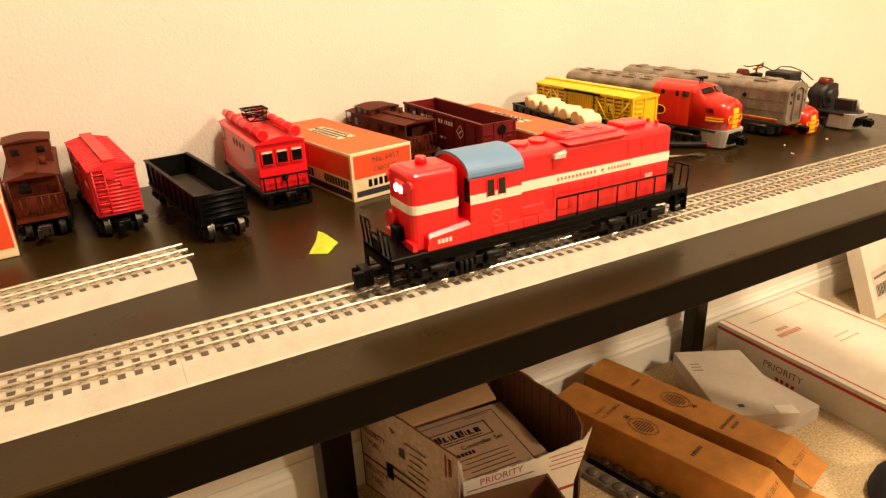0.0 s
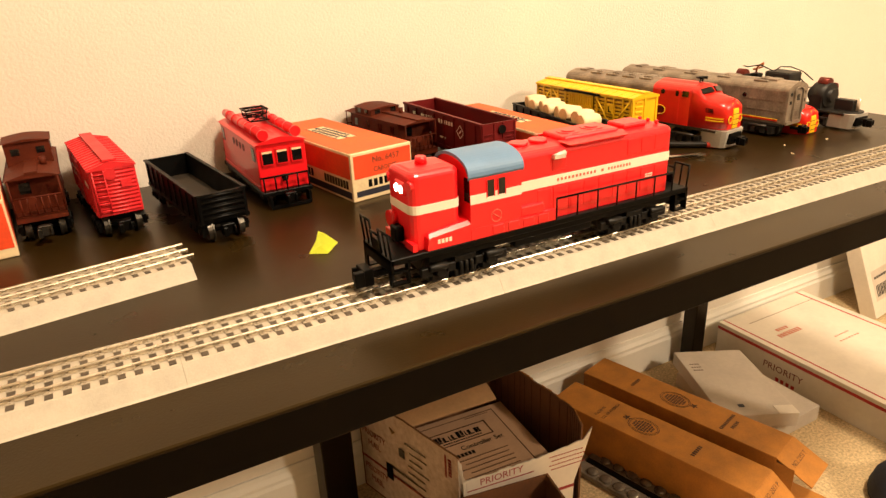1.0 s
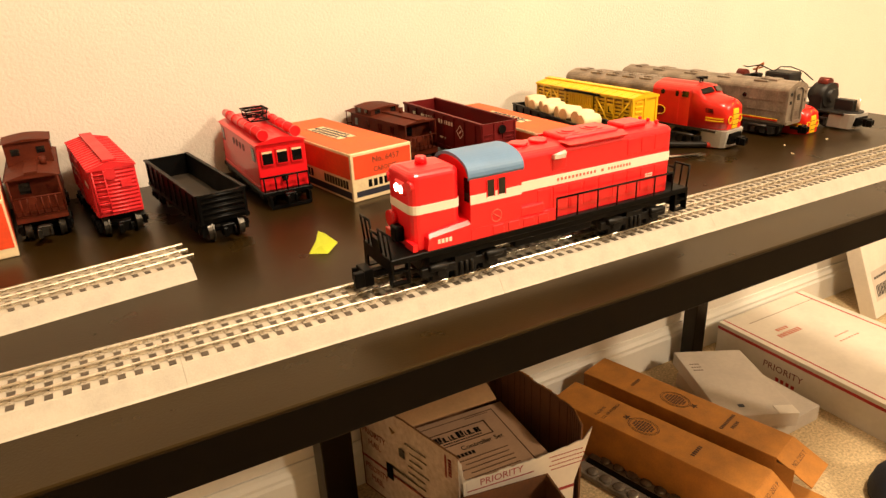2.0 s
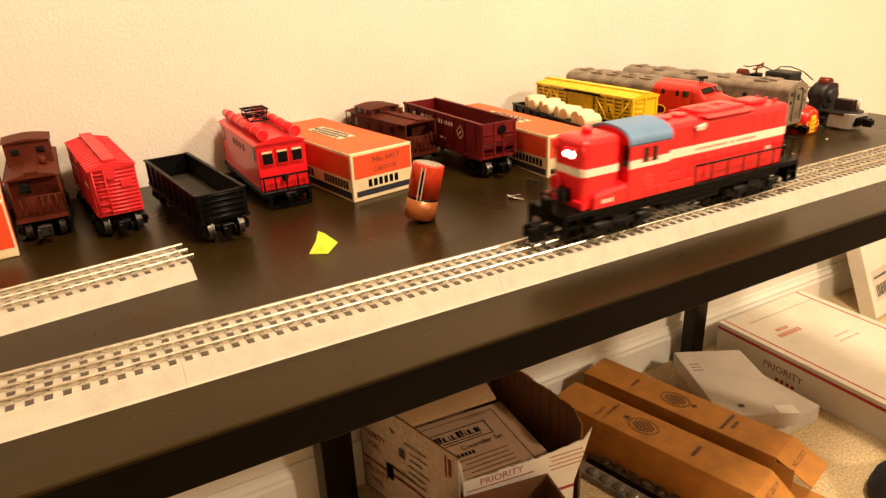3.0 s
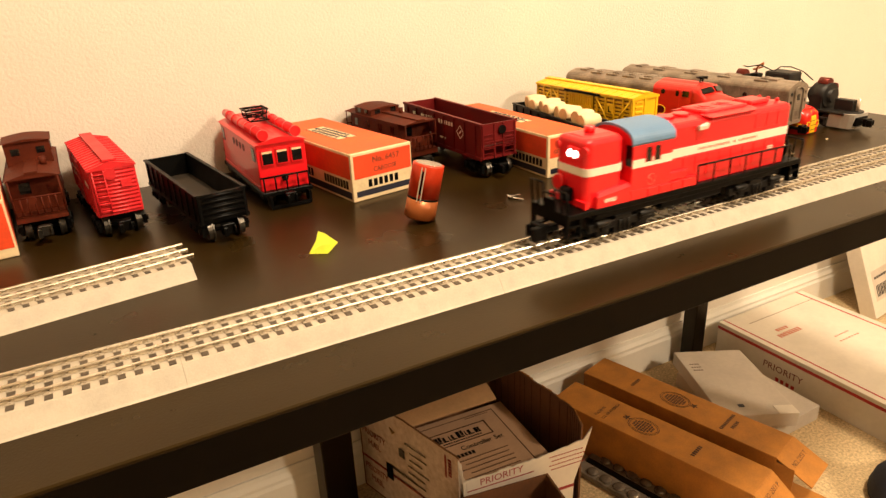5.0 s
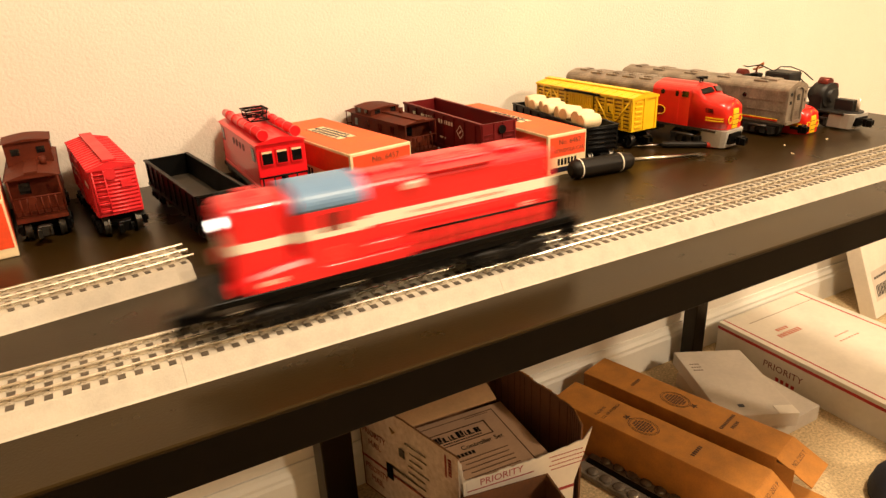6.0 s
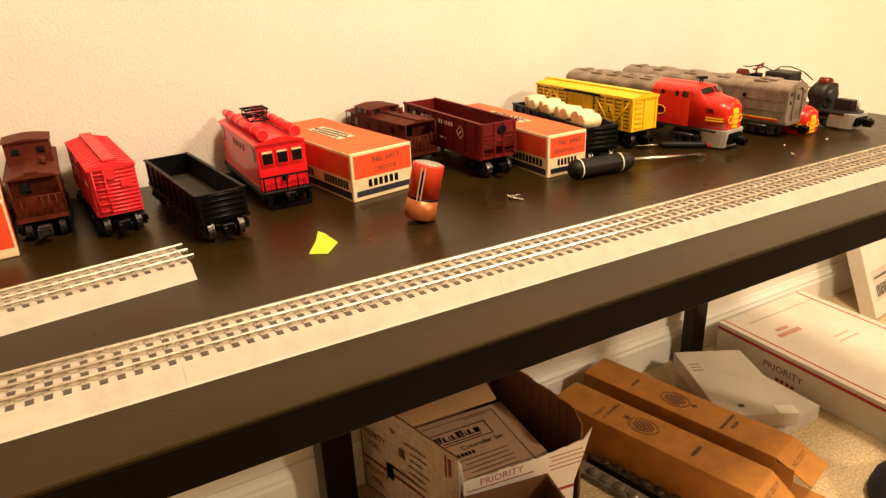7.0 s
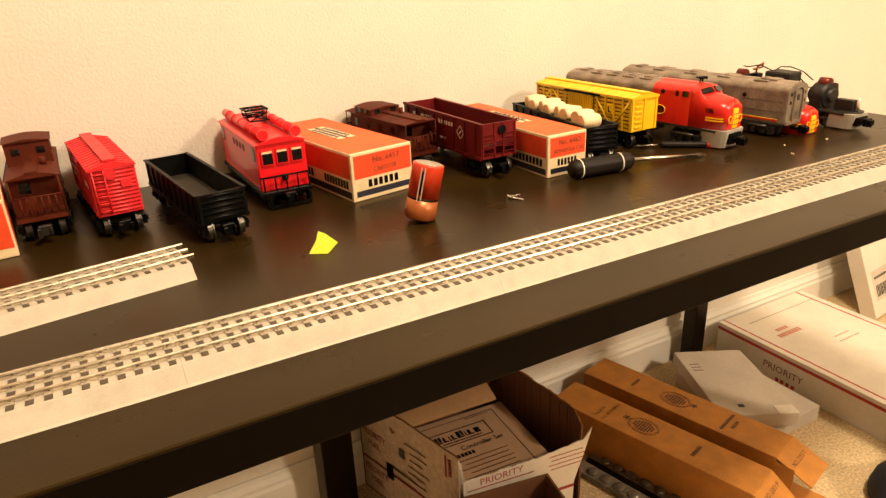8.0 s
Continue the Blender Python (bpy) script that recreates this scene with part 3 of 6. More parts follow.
            part("railing_post", rod(B(), (x, y0 - s * 0.001, z0), (x, y0 - s * 0.001, eave if k in (0, n - 1) else top), 0.0008, 6), BROWN, g)
        rod(bm, (-h * 0.95, y0 - s * 0.001, top), (h * 0.95, y0 - s * 0.001, top), 0.0009, 6)
        rod(bm, (-h * 0.2, y0 - s * 0.001, top - 0.003), (-h * 0.2, y0 + s * 0.002, top - 0.003), 0.004, 12)
        part("end_railing", bm, BROWN, g)
    part("underframe", box(B(), -0.010, 0.010, 0.006, l - 0.006, z0 - 0.006, z0 - 0.0012), BLACK, g)
    for y in (0.030, l - 0.030):
        truck(g, y, z0 - 0.001)
    coupler(g, 0.008, -1, 0.0145, WHEEL_STEEL)
    coupler(g, l - 0.008, 1)
    return g


# ---- electric box-cab engine ----
def box_cab(m, w, l, z0, eave):
    g = thing("box_cab_engine", m, "red plastic box-cab electric engine with black pantograph and railings", "toy locomotive")
    h = w / 2
    part("body", round_edges(box(B(), -h, h, 0.004, l - 0.004, z0, eave), 0.0015, 2), RED, g)
    bm = B()
    prism_y(bm, roof_outline(h + 0.0022, eave - 0.001, eave + 0.006), 0.001, l - 0.001)
    r = part("roof", bm, RED, g)
    for s in (-1, 1):
        bm = B()
        x, z = s * h * 0.66, eave + 0.0095
        rod(bm, (x, 0.004, z), (x, l - 0.006, z), 0.0055, 16)
        rod(bm, (x, 0.002, z), (x, 0.006, z), 0.0062, 16)
        for k in range(5):
            y = 0.03 + (l - 0.06) * k / 4
            rod(bm, (x, y, z), (x, y + 0.004, z), 0.0063, 16)
        part("air_tank", bm, RED, r, "red roof tank")
    y = l * 0.56
    bm = B()
    z = eave + 0.0085
    for s in (-1, 1):
        for q in (-1, 1):
            rod(bm, (s * 0.0110, y + q * 0.0150, z + 0.002), (s * 0.0130, y + q * 0.006, z + 0.0090), 0.0008, 6)
            rod(bm, (s * 0.0130, y + q * 0.006, z + 0.0090), (s * 0.0135, y + q * 0.0130, z + 0.0150), 0.0008, 6)
        rod(bm, (s * 0.0110, y - 0.0130, z + 0.002), (s * 0.0110, y + 0.0130, z + 0.002), 0.0012, 6)
        rod(bm, (s * 0.0135, y - 0.0135, z + 0.0150), (s * 0.0135, y + 0.0135, z + 0.0150), 0.0012, 6)
    for q, zz in ((-0.0150, 0.002), (0.0150, 0.002), (-0.006, 0.0090), (0.006, 0.0090), (-0.0135, 0.01505), (0.0135, 0.01505), (0.006, 0.01505), (-0.006, 0.01505)):
        rod(bm, (-0.0150, y + q, z + zz), (0.0150, y + q, z + zz), 0.0009, 6)
    for q in (-1, 1):
        rod(bm, (-0.0110, y + q * 0.0150, z + 0.002), (0.0130, y + q * 0.006, z + 0.0090), 0.0007, 6)
        rod(bm, (0.0110, y + q * 0.0150, z + 0.002), (-0.0130, y + q * 0.006, z + 0.0090), 0.0007, 6)
    part("pantograph", bm, BLACK_METAL, r, "black wire pantograph")
    mid = (z0 + eave) / 2
    for k, x in enumerate((-h * 0.60, 0.0, h * 0.60)):
        bm = B()
        # opaque panel in place of the see-through opening, its shade painted
        box(bm, x - 0.0062, x + 0.0062, 0.0022, 0.0046, eave - 0.0245, eave - 0.0095)
        win = part("window", bm, GLASS_AND_SHADE, g, "near-black panel for the shade in an unglazed window")
        bm = B()
        for a in ((x - 0.0072, x - 0.0060, eave - 0.0260, eave - 0.0080), (x + 0.0060, x + 0.0072, eave - 0.0260, eave - 0.0080)):
            box(bm, a[0], a[1], 0.0018, 0.0046, a[2], a[3])
        box(bm, x - 0.0072, x + 0.0072, 0.0018, 0.0046, eave - 0.0091, eave - 0.0077)
        box(bm, x - 0.0072, x + 0.0072, 0.0018, 0.0046, eave - 0.0261, eave - 0.0247)
        part("window_frame", bm, RED, win)
        # cream strip paints the light showing at the window head
        part("window_head_light", box(B(), x - 0.0060, x + 0.0060, 0.0020, 0.0030, eave - 0.0118, eave - 0.0092), CREAM, win, "pale strip painting the light at the window head")
    for s in (-1, 1):
        for k in range(4):
            yy = l * (0.34 + 0.085 * k)
            bm = rod(B(), (s * (h - 0.001), yy, eave - 0.014), (s * (h + 0.0005), yy, eave - 0.014), 0.0045, 14)
            # louvre recess shade is painted as a darker red disc
            part("round_vent", bm, mat("vent_red_shade", (0.16, 0.008, 0.008), 0.6) if not k and s < 0 else bpy.data.materials["vent_red_shade"], g, "round louvre with shade put into its red")
        for yy in (l * 0.10, l * 0.90):
            bm = B()
            box(bm, *sorted((s * (h - 0.001), s * (h + 0.0006))), yy - 0.006, yy + 0.006, eave - 0.022, eave - 0.006)
            part("side_window", bm, GLASS_AND_SHADE, g, "near-black panel for the shade in an unglazed window")
        bm = B()
        box(bm, *sorted((s * h, s * (h + 0.0012))), 0.006, l - 0.006, z0 + 0.004, z0 + 0.006)
        bars(bm, (-1 if s < 0 else 1) * l * 0.45, z0 + 0.011, l * 0.5, 0.0025, 18, facing("x-" if s < 0 else "x+", (s * h, 0, 0)))
        part("rivet_strip", bm, RED, g)
    part("headlight_hole", rod(B(), (0, 0.0035, z0 + 0.014), (0, 0.0012, z0 + 0.014), 0.004, 14), BLACK, g, "black round socket")
    bm = B()
    box(bm, -h - 0.001, h + 0.001, -0.004, l + 0.004, z0 - 0.005, z0 + 0.0005)
    box(bm, -h * 0.8, h * 0.8, 0.02, l - 0.02, 0.008, z0 - 0.005)
    part("chassis", round_edges(bm, 0.0008, 1), BLACK_METAL, g, "black metal chassis")
    for y0, s in ((-0.003, -1), (l + 0.003, 1)):
        bm = B()
        top = z0 + 0.018
        n = 5
        for k in range(n):
            x = -h * 0.92 + 1.84 * h * k / (n - 1)
            rod(bm, (x, y0, z0), (x, y0, top), 0.0010, 6)
        rod(bm, (-h * 0.92, y0, top), (h * 0.92, y0, top), 0.0012, 6)
        for q in (-1, 1):
            rod(bm, (q * h * 0.92, y0, top), (q * h * 0.99, y0 - s * 0.0065, top - 0.0015), 0.0011, 6)
        part("railing", bm, BLACK_METAL, g, "black wire railing")
        bm = B()
        box(bm, -h * 0.82, h * 0.82, *sorted((y0 + s * 0.008, y0 + s * 0.011)), 0.0012, 0.0052)
        for x in (-h * 0.8, h * 0.8):
            box(bm, x - 0.0015, x + 0.0015, *sorted((y0 - s * 0.003, y0 + s * 0.010)), 0.0035, z0 - 0.003)
        part("pilot_bar", bm, BLACK_METAL, g, "bent black pilot bar")
    for y in (0.036, l - 0.036):
        truck(g, y, z0 - 0.004, BLACK_METAL, 0.0095, 0.036, 0.022)
    coupler(g, 0.006, -1, 0.0125, BLACK_METAL)
    return g


# ---- streamlined diesel units ----
def unit_outline(h, z0, top, n=5):
    """Cross-section of a streamlined body: upright sides, a rounded roof."""
    pts = [(-h, z0), (-h, top - 0.012)]
    for k in range(1, n):
        a = math.pi * 0.5 * k / n
        pts.append((-h * 0.42 - h * 0.58 * math.cos(a), top - 0.012 + 0.0095 * math.sin(a)))
    pts += [(-h * 0.42, top - 0.0022), (-h * 0.15, top), (h * 0.15, top), (h * 0.42, top - 0.0022)]
    for k in range(n - 1, 0, -1):
        a = math.pi * 0.5 * k / n
        pts.append((h * 0.42 + h * 0.58 * math.cos(a), top - 0.012 + 0.0095 * math.sin(a)))
    pts += [(h, top - 0.012), (h, z0)]
    return pts


def nose_rings(h, z0, top):
    """Sections of the rounded bull nose, from the windscreen forward to the tip."""
    rings = []
    base = unit_outline(1.0, 0.0, 1.0)
    for y, half, z_hi, round_ in ((0.058, 1.0, 1.0, 0.0), (0.046, 1.0, 0.985, 0.0), (0.036, 0.99, 0.80, 0.2), (0.027, 0.98, 0.77, 0.35), (0.018, 0.955, 0.745, 0.5), (0.010, 0.885, 0.715, 0.7), (0.0045, 0.78, 0.665, 0.85), (0.001, 0.60, 0.58, 0.95)):
        t = z0 + (top - z0) * z_hi
        ring = []
        full = unit_outline(h * half, z0, max(t, z0 + 0.016))
        cz = z0 + (t - z0) * 0.45
        for x, z in full:
            ring.append((x, y, z if round_ == 0 else cz + (z - cz) * (1 - 0.10 * round_ * abs(x) / (h * half))))
        rings.append(ring)
    return rings


def diesel_nose(g, h, z0, top, open_shell=False):
    bm = loft(B(), nose_rings(h, z0, top), smooth=True)
    nose = part("nose", bm, RED_ENGINE, g, "glossy red rounded nose")
    bm = loft(B(), [[(x * 1.002, 0.0575, z) for x, z in unit_outline(h, z0, top)], [(x * 1.002, 0.122, z) for x, z in unit_outline(h, z0, top)]], smooth=False)
    part("cab", bm, RED_ENGINE, g, "red painted cab")
    for s in (-1, 1):
        bm = loft(B(), [[(s * h * 0.12, 0.0400, z0 + (top - z0) * 0.93), (s * h * 0.80, 0.0440, z0 + (top - z0) * 0.90), (s * h * 0.84, 0.0385, z0 + (top - z0) * 0.80), (s * h * 0.12, 0.0342, z0 + (top - z0) * 0.825)],
                        [(s * h * 0.12, 0.0440, z0 + (top - z0) * 0.93), (s * h * 0.80, 0.0480, z0 + (top - z0) * 0.90), (s * h * 0.84, 0.0425, z0 + (top - z0) * 0.80), (s * h * 0.12, 0.0382, z0 + (top - z0) * 0.825)]])
        part("windscreen", bm, GLASS_AND_SHADE, nose, "dark windscreen pane")
        hi = z0 + (top - z0) * 0.72
        bm = box(B(), *sorted((s * (h - 0.001), s * (h + 0.0008))), 0.0605, 0.0705, hi - 0.002, hi + 0.006)
        part("side_window", bm, GLASS_AND_SHADE, g, "dark side window")
        bm = box(B(), *sorted((s * (h - 0.001), s * (h + 0.0006))), 0.0755, 0.0825, z0 + 0.004, hi + 0.007)
        d = part("cab_door", bm, RED_ENGINE, g)
        part("door_window", box(B(), *sorted((s * (h - 0.001), s * (h + 0.001))), 0.0765, 0.0815, hi - 0.002, hi + 0.005), GLASS_AND_SHADE, d, "dark door window")
        bm = B()
        for z in (z0 + 0.013, z0 + 0.0165):
            loft(bm, [[(s * h * a, y, z - 0.0008), (s * h * a, y, z + 0.0008), (s * (h * a + 0.0007), y - 0.0004, z + 0.0008), (s * (h * a + 0.0007), y - 0.0004, z - 0.0008)] for a, y in ((0.80, 0.0048), (0.895, 0.0100), (0.962, 0.0180), (0.986, 0.030))])
        part("whisker_stripe", bm, YELLOW, nose, "fine yellow stripes")
        bm = box(B(), *sorted((s * (h - 0.0005), s * (h + 0.0006))), 0.100, 0.128, z0 + 0.0135, z0 + 0.0225)
        part("side_band", round_edges(bm, 0.0003, 1), MAROON, g, "dark red band with yellow edge")
        bm = B()
        arc = [(0.128, z0 + 0.0245)] + [(0.106 - 0.008 * math.sin(math.pi * k / 8), z0 + 0.018 + 0.0065 * math.cos(math.pi * k / 8)) for k in range(9)] + [(0.128, z0 + 0.0115)]
        for p, q in zip(arc, arc[1:]):
            rod(bm, (s * (h + 0.0004), p[0], p[1]), (s * (h + 0.0004), q[0], q[1]), 0.0007, 5)
        part("band_outline", bm, YELLOW, g, "fine yellow outline")
        part("porthole", rod(B(), (s * (h - 0.001), 0.104, hi + 0.002), (s * (h + 0.0008), 0.104, hi + 0.002), 0.0034, 14), GLASS_AND_SHADE, g, "dark porthole")
    bm = loft(B(), [[(-0.0062, y, z), (0.0062, y, z), (0.0062, y + 0.004, z - 0.001), (-0.0062, y + 0.004, z - 0.001)]
                    for y, z in ((-0.0002, z0 + 0.002), (-0.0006, z0 + (top - z0) * 0.30), (0.0002, z0 + (top - z0) * 0.45), (0.0032, z0 + (top - z0) * 0.62))])
    e = part("nose_emblem", bm, YELLOW, nose, "yellow nose emblem with crossed rings")
    bm = B()
    for q in (0.12, 0.24, 0.36):
        box(bm, -0.0063, 0.0063, -0.0009, 0.0, z0 + (top - z0) * q, z0 + (top - z0) * q + 0.0005)
    part("emblem_lines", bm, BLACK, e, "fine black lines")
    for s in (-1, 1):
        bm = B()
        for k in range(12):
            a, b = k * math.tau / 12, (k + 1) * math.tau / 12
            rod(bm, (s * 0.0112 + 0.0045 * math.cos(a), 0.0006, z0 + 0.0145 + 0.005 * math.sin(a)), (s * 0.0112 + 0.0045 * math.cos(b), 0.0006, z0 + 0.0145 + 0.005 * math.sin(b)), 0.0009, 5)
        part("emblem_ring", bm, YELLOW, e)
    part("headlight", rod(B(), (0, 0.016, z0 + (top - z0) * 0.655), (0, 0.0052, z0 + (top - z0) * 0.640), 0.0042, 16), RED_ENGINE, nose)
    bm = B()
    for s in (-1, 1):
        for k in range(4):
            z = z0 + 0.0235 + 0.0016 * k
            box(bm, *sorted((s * h * 0.94, s * (h * 0.995))), 0.0195, 0.031, z, z + 0.0008)
    part("nose_grille", bm, BLACK, nose, "black louvres")
    return nose


def diesel_truck(th, y, top):
    t = truck(th, y, top, CHASSIS, 0.0098, 0.040, 0.0215)
    bm = B()
    for s in (-1, 1):
        for q in (-0.020, -0.008, 0.008, 0.020):
            box(bm, *sorted((s * 0.0225, s * 0.0275)), y + q - 0.0035, y + q + 0.0035, 0.005, 0.016)
        rod(bm, (s * 0.0265, y - 0.014, 0.0155), (s * 0.0265, y + 0.014, 0.0155), 0.0022, 8)
    part("side_frame", bm, CHASSIS, t)
    return t


def roof_details(g, l, top, start):
    for k in range(4):
        y = start + (l - start - 0.04) * (k + 0.5) / 4
        bm = rod(B(), (0, y, top - 0.002), (0, y, top + 0.0015), 0.0085, 18)
        rod(bm, (0, y, top + 0.001), (0, y, top + 0.0022), 0.0045, 12)
        part("roof_fan", bm, SILVER, g)
        # raised panels beside the fans
        for s in (-1, 1):
            part("roof_panel", round_edges(box(B(), *sorted((s * 0.0095, s * 0.0165)), y - 0.011, y + 0.011, top - 0.006, top - 0.0004), 0.0005, 1), SILVER, g)
    for y in (start + 0.01, l - 0.03):
        part("roof_hatch", box(B(), -0.009, 0.009, y, y + 0.014, top - 0.003, top + 0.0012), SILVER, g)


def diesel_cab_unit(m, h, l, z0, top):
    g = thing("diesel_cab_unit", m, "silver streamlined diesel cab unit with red and yellow nose", "toy locomotive")
    bm = loft(B(), [[(x, y, z) for x, z in unit_outline(h, z0, top)] for y in (0.122, l)])
    part("body", bm, SILVER, g, "dull silver painted body")
    diesel_nose(g, h, z0, top)
    part("sill", box(B(), -h - 0.0006, h + 0.0006, 0.012, l, z0 - 0.0035, z0 - 0.0002), CHASSIS, g)
    bm = B()
    ring = []
    for y, q in ((-0.002, 0.74), (0.004, 0.90), (0.014, 0.98), (0.034, 1.0)):
        ring.append([(-h * q, y, z0), (h * q, y, z0), (h * q * 0.86, y + 0.004, 0.003), (-h * q * 0.86, y + 0.004, 0.003)])
    loft(bm, ring)
    p = part("pilot", bm, PALE_SILVER, g, "cast silver pilot")
    part("coupler_pocket", box(B(), -0.0135, 0.0135, -0.0035, 0.012, 0.008, z0 - 0.004), BLACK, p, "black coupler opening")
    coupler(g, 0.006, -1, 0.0135, BLACK_METAL)
    bm = B()
    for s in (-1, 1):
        rod(bm, (s * 0.003, 0.060, top - 0.001), (s * 0.003, 0.060, top + 0.006), 0.001, 6)
        rod(bm, (s * 0.005, 0.054, top + 0.006), (s * 0.003, 0.066, top + 0.006), 0.0022, 10, 0.001)
    rod(bm, (-0.003, 0.060, top + 0.005), (0.003, 0.060, top + 0.005), 0.001, 6)
    part("horn", bm, BLACK_METAL, g, "black twin roof horn")
    roof_details(g, l, top, 0.13)
    for y in (0.060, l - 0.055):
        diesel_truck(g, y, z0 - 0.003)
    part("fuel_tank", round_edges(box(B(), -0.018, 0.018, l * 0.42, l * 0.64, 0.008, z0 - 0.003), 0.003, 2), CHASSIS, g)
    return g


def diesel_b_unit(m, h, l, z0, top):
    g = thing("diesel_booster_unit", m, "dull silver streamlined diesel booster unit with end door", "toy locomotive")
    bm = loft(B(), [[(x * q, y, z) for x, z in unit_outline(h, z0, top)] for y, q in ((0.0, 0.97), (0.003, 1.0), (l, 1.0))])
    part("body", bm, SILVER, g)
    bm = B()
    hz = top - z0
    # arched gangway frame, a recessed door with louvres, grab irons
    for a in ((-0.0120, -0.0100), (0.0100, 0.0120)):
        box(bm, *a, -0.0030, 0.001, z0 + 0.002, z0 + hz * 0.78)
    for k in range(8):
        a0, a1 = math.pi * k / 8, math.pi * (k + 1) / 8
        rod(bm, (0.0110 * math.cos(a0), -0.0012, z0 + hz * 0.77 + 0.006 * math.sin(a0)), (0.0110 * math.cos(a1), -0.0012, z0 + hz * 0.77 + 0.006 * math.sin(a1)), 0.0012, 6)
    box(bm, -h + 0.001, h - 0.001, -0.0022, 0.001, z0 - 0.001, z0 + 0.004)
    part("end_frame", bm, SILVER, g, "dull silver gangway frame")
    bm = B()
    box(bm, -0.0085, 0.0085, -0.0008, 0.001, z0 + 0.005, z0 + hz * 0.80)
    for k in range(9):
        z = z0 + 0.008 + hz * 0.40 * k / 8
        box(bm, -0.0065, 0.0065, -0.0014, 0.001, z - 0.0007, z + 0.0007)
    door = part("end_door", bm, SILVER, g)
    part("door_window", box(B(), -0.0035, 0.0035, -0.0012, 0.001, z0 + hz * 0.55, z0 + hz * 0.70), GLASS_AND_SHADE, door, "dark door window")
    for s in (-1, 1):
        part("end_socket", rod(B(), (s * 0.0175, -0.0007, z0 + hz * 0.72), (s * 0.0175, 0.001, z0 + hz * 0.72), 0.0026, 12), BLACK, g, "dark round socket")
        part("end_socket", box(B(), *sorted((s * 0.0155, s * 0.0195)), -0.0007, 0.001, z0 + hz * 0.48, z0 + hz * 0.56), BLACK, g, "dark square socket")
    for s in (-1, 1):
        bm = B()
        for k in range(10):
            y = 0.016 + (l - 0.03) * k / 9
            box(bm, *sorted((s * h, s * (h + 0.0005))), y - 0.0005, y + 0.0005, z0 + 0.003, top - 0.013)
        for z in (z0 + hz * 0.30, z0 + hz * 0.55):
            box(bm, *sorted((s * h, s * (h + 0.0005))), 0.004, l - 0.004, z - 0.0004, z + 0.0004)
        part("panel_seams", bm, SILVER, g)
        bm = box(B(), *sorted((s * h, s * (h + 0.0008))), 0.012, l * 0.62, z0 + 0.0035, z0 + 0.0055)
        part("side_stripe", bm, RED_ENGINE, g, "red and yellow side stripe")
        bm = box(B(), *sorted((s * h, s * (h + 0.0010))), 0.012, l * 0.60, z0 + 0.0058, z0 + 0.0066)
        part("side_stripe", bm, YELLOW, g, "yellow pinstripe")
        for y in (l * 0.22, l * 0.55):
            part("porthole", rod(B(), (s * (h - 0.001), y, z0 + hz * 0.62), (s * (h + 0.0008), y, z0 + hz * 0.62), 0.0034, 14), GLASS_AND_SHADE, g, "dark porthole")
    part("sill", box(B(), -h - 0.0006, h + 0.0006, 0.003, l, z0 - 0.0035, z0 - 0.0002), CHASSIS, g)
    roof_details(g, l, top, 0.02)
    for y in (0.040, l - 0.050):
        diesel_truck(g, y, z0 - 0.003)
    part("fuel_tank", round_edges(box(B(), -0.018, 0.018, l * 0.38, l * 0.62, 0.008, z0 - 0.003), 0.003, 2), CHASSIS, g)
    coupler(g, 0.004, -1, 0.0135, BLACK_METAL)
    return g


def diesel_shell(m, h, l, z0, top):
    g = thing("diesel_body_shell", m, "loose red and silver diesel body shell on the table", "toy locomotive")
    bm = loft(B(), [[(x, y, z) for x, z in unit_outline(h, z0, top)] for y in (0.122, l)])
    part("body", bm, SILVER, g, "dull silver painted body")
    diesel_nose(g, h, z0, top)
    return g


def motor(th, y, z, r=0.017):
    bm = B()
    rod(bm, (0, y - 0.012, z + r), (0, y + 0.012, z + r), r, 18)
    rod(bm, (0, y - 0.018, z + r), (0, y + 0.020, z + r), r * 0.55, 14)
    box(bm, -r, r, y - 0.010, y + 0.010, z, z + r)
    mo = part("motor", bm, WIRE_GREY, th, "bare dark electric motor")
    bm = B()
    rod(bm, (0.0, y - 0.008, z + 2.0 * r), (0.0, y + 0.008, z + 2.0 * r), r * 0.40, 12)
    rod(bm, (r * 0.8, y - 0.008, z + 1.5 * r), (r * 0.8, y + 0.008, z + 1.5 * r), r * 0.42, 12)
    for q in (-0.011, 0.011):
        rod(bm, (0, y + q - 0.002, z + 1.0 * r), (0, y + q + 0.002, z + 1.0 * r), r * 0.54, 14)
    part("winding", bm, COIL, mo, "copper-red motor winding")
    return mo


def wire(bm, pts, r=0.0009):
    for a, b in zip(pts, pts[1:]):
        rod(bm, a, b, r, 6)
    return bm


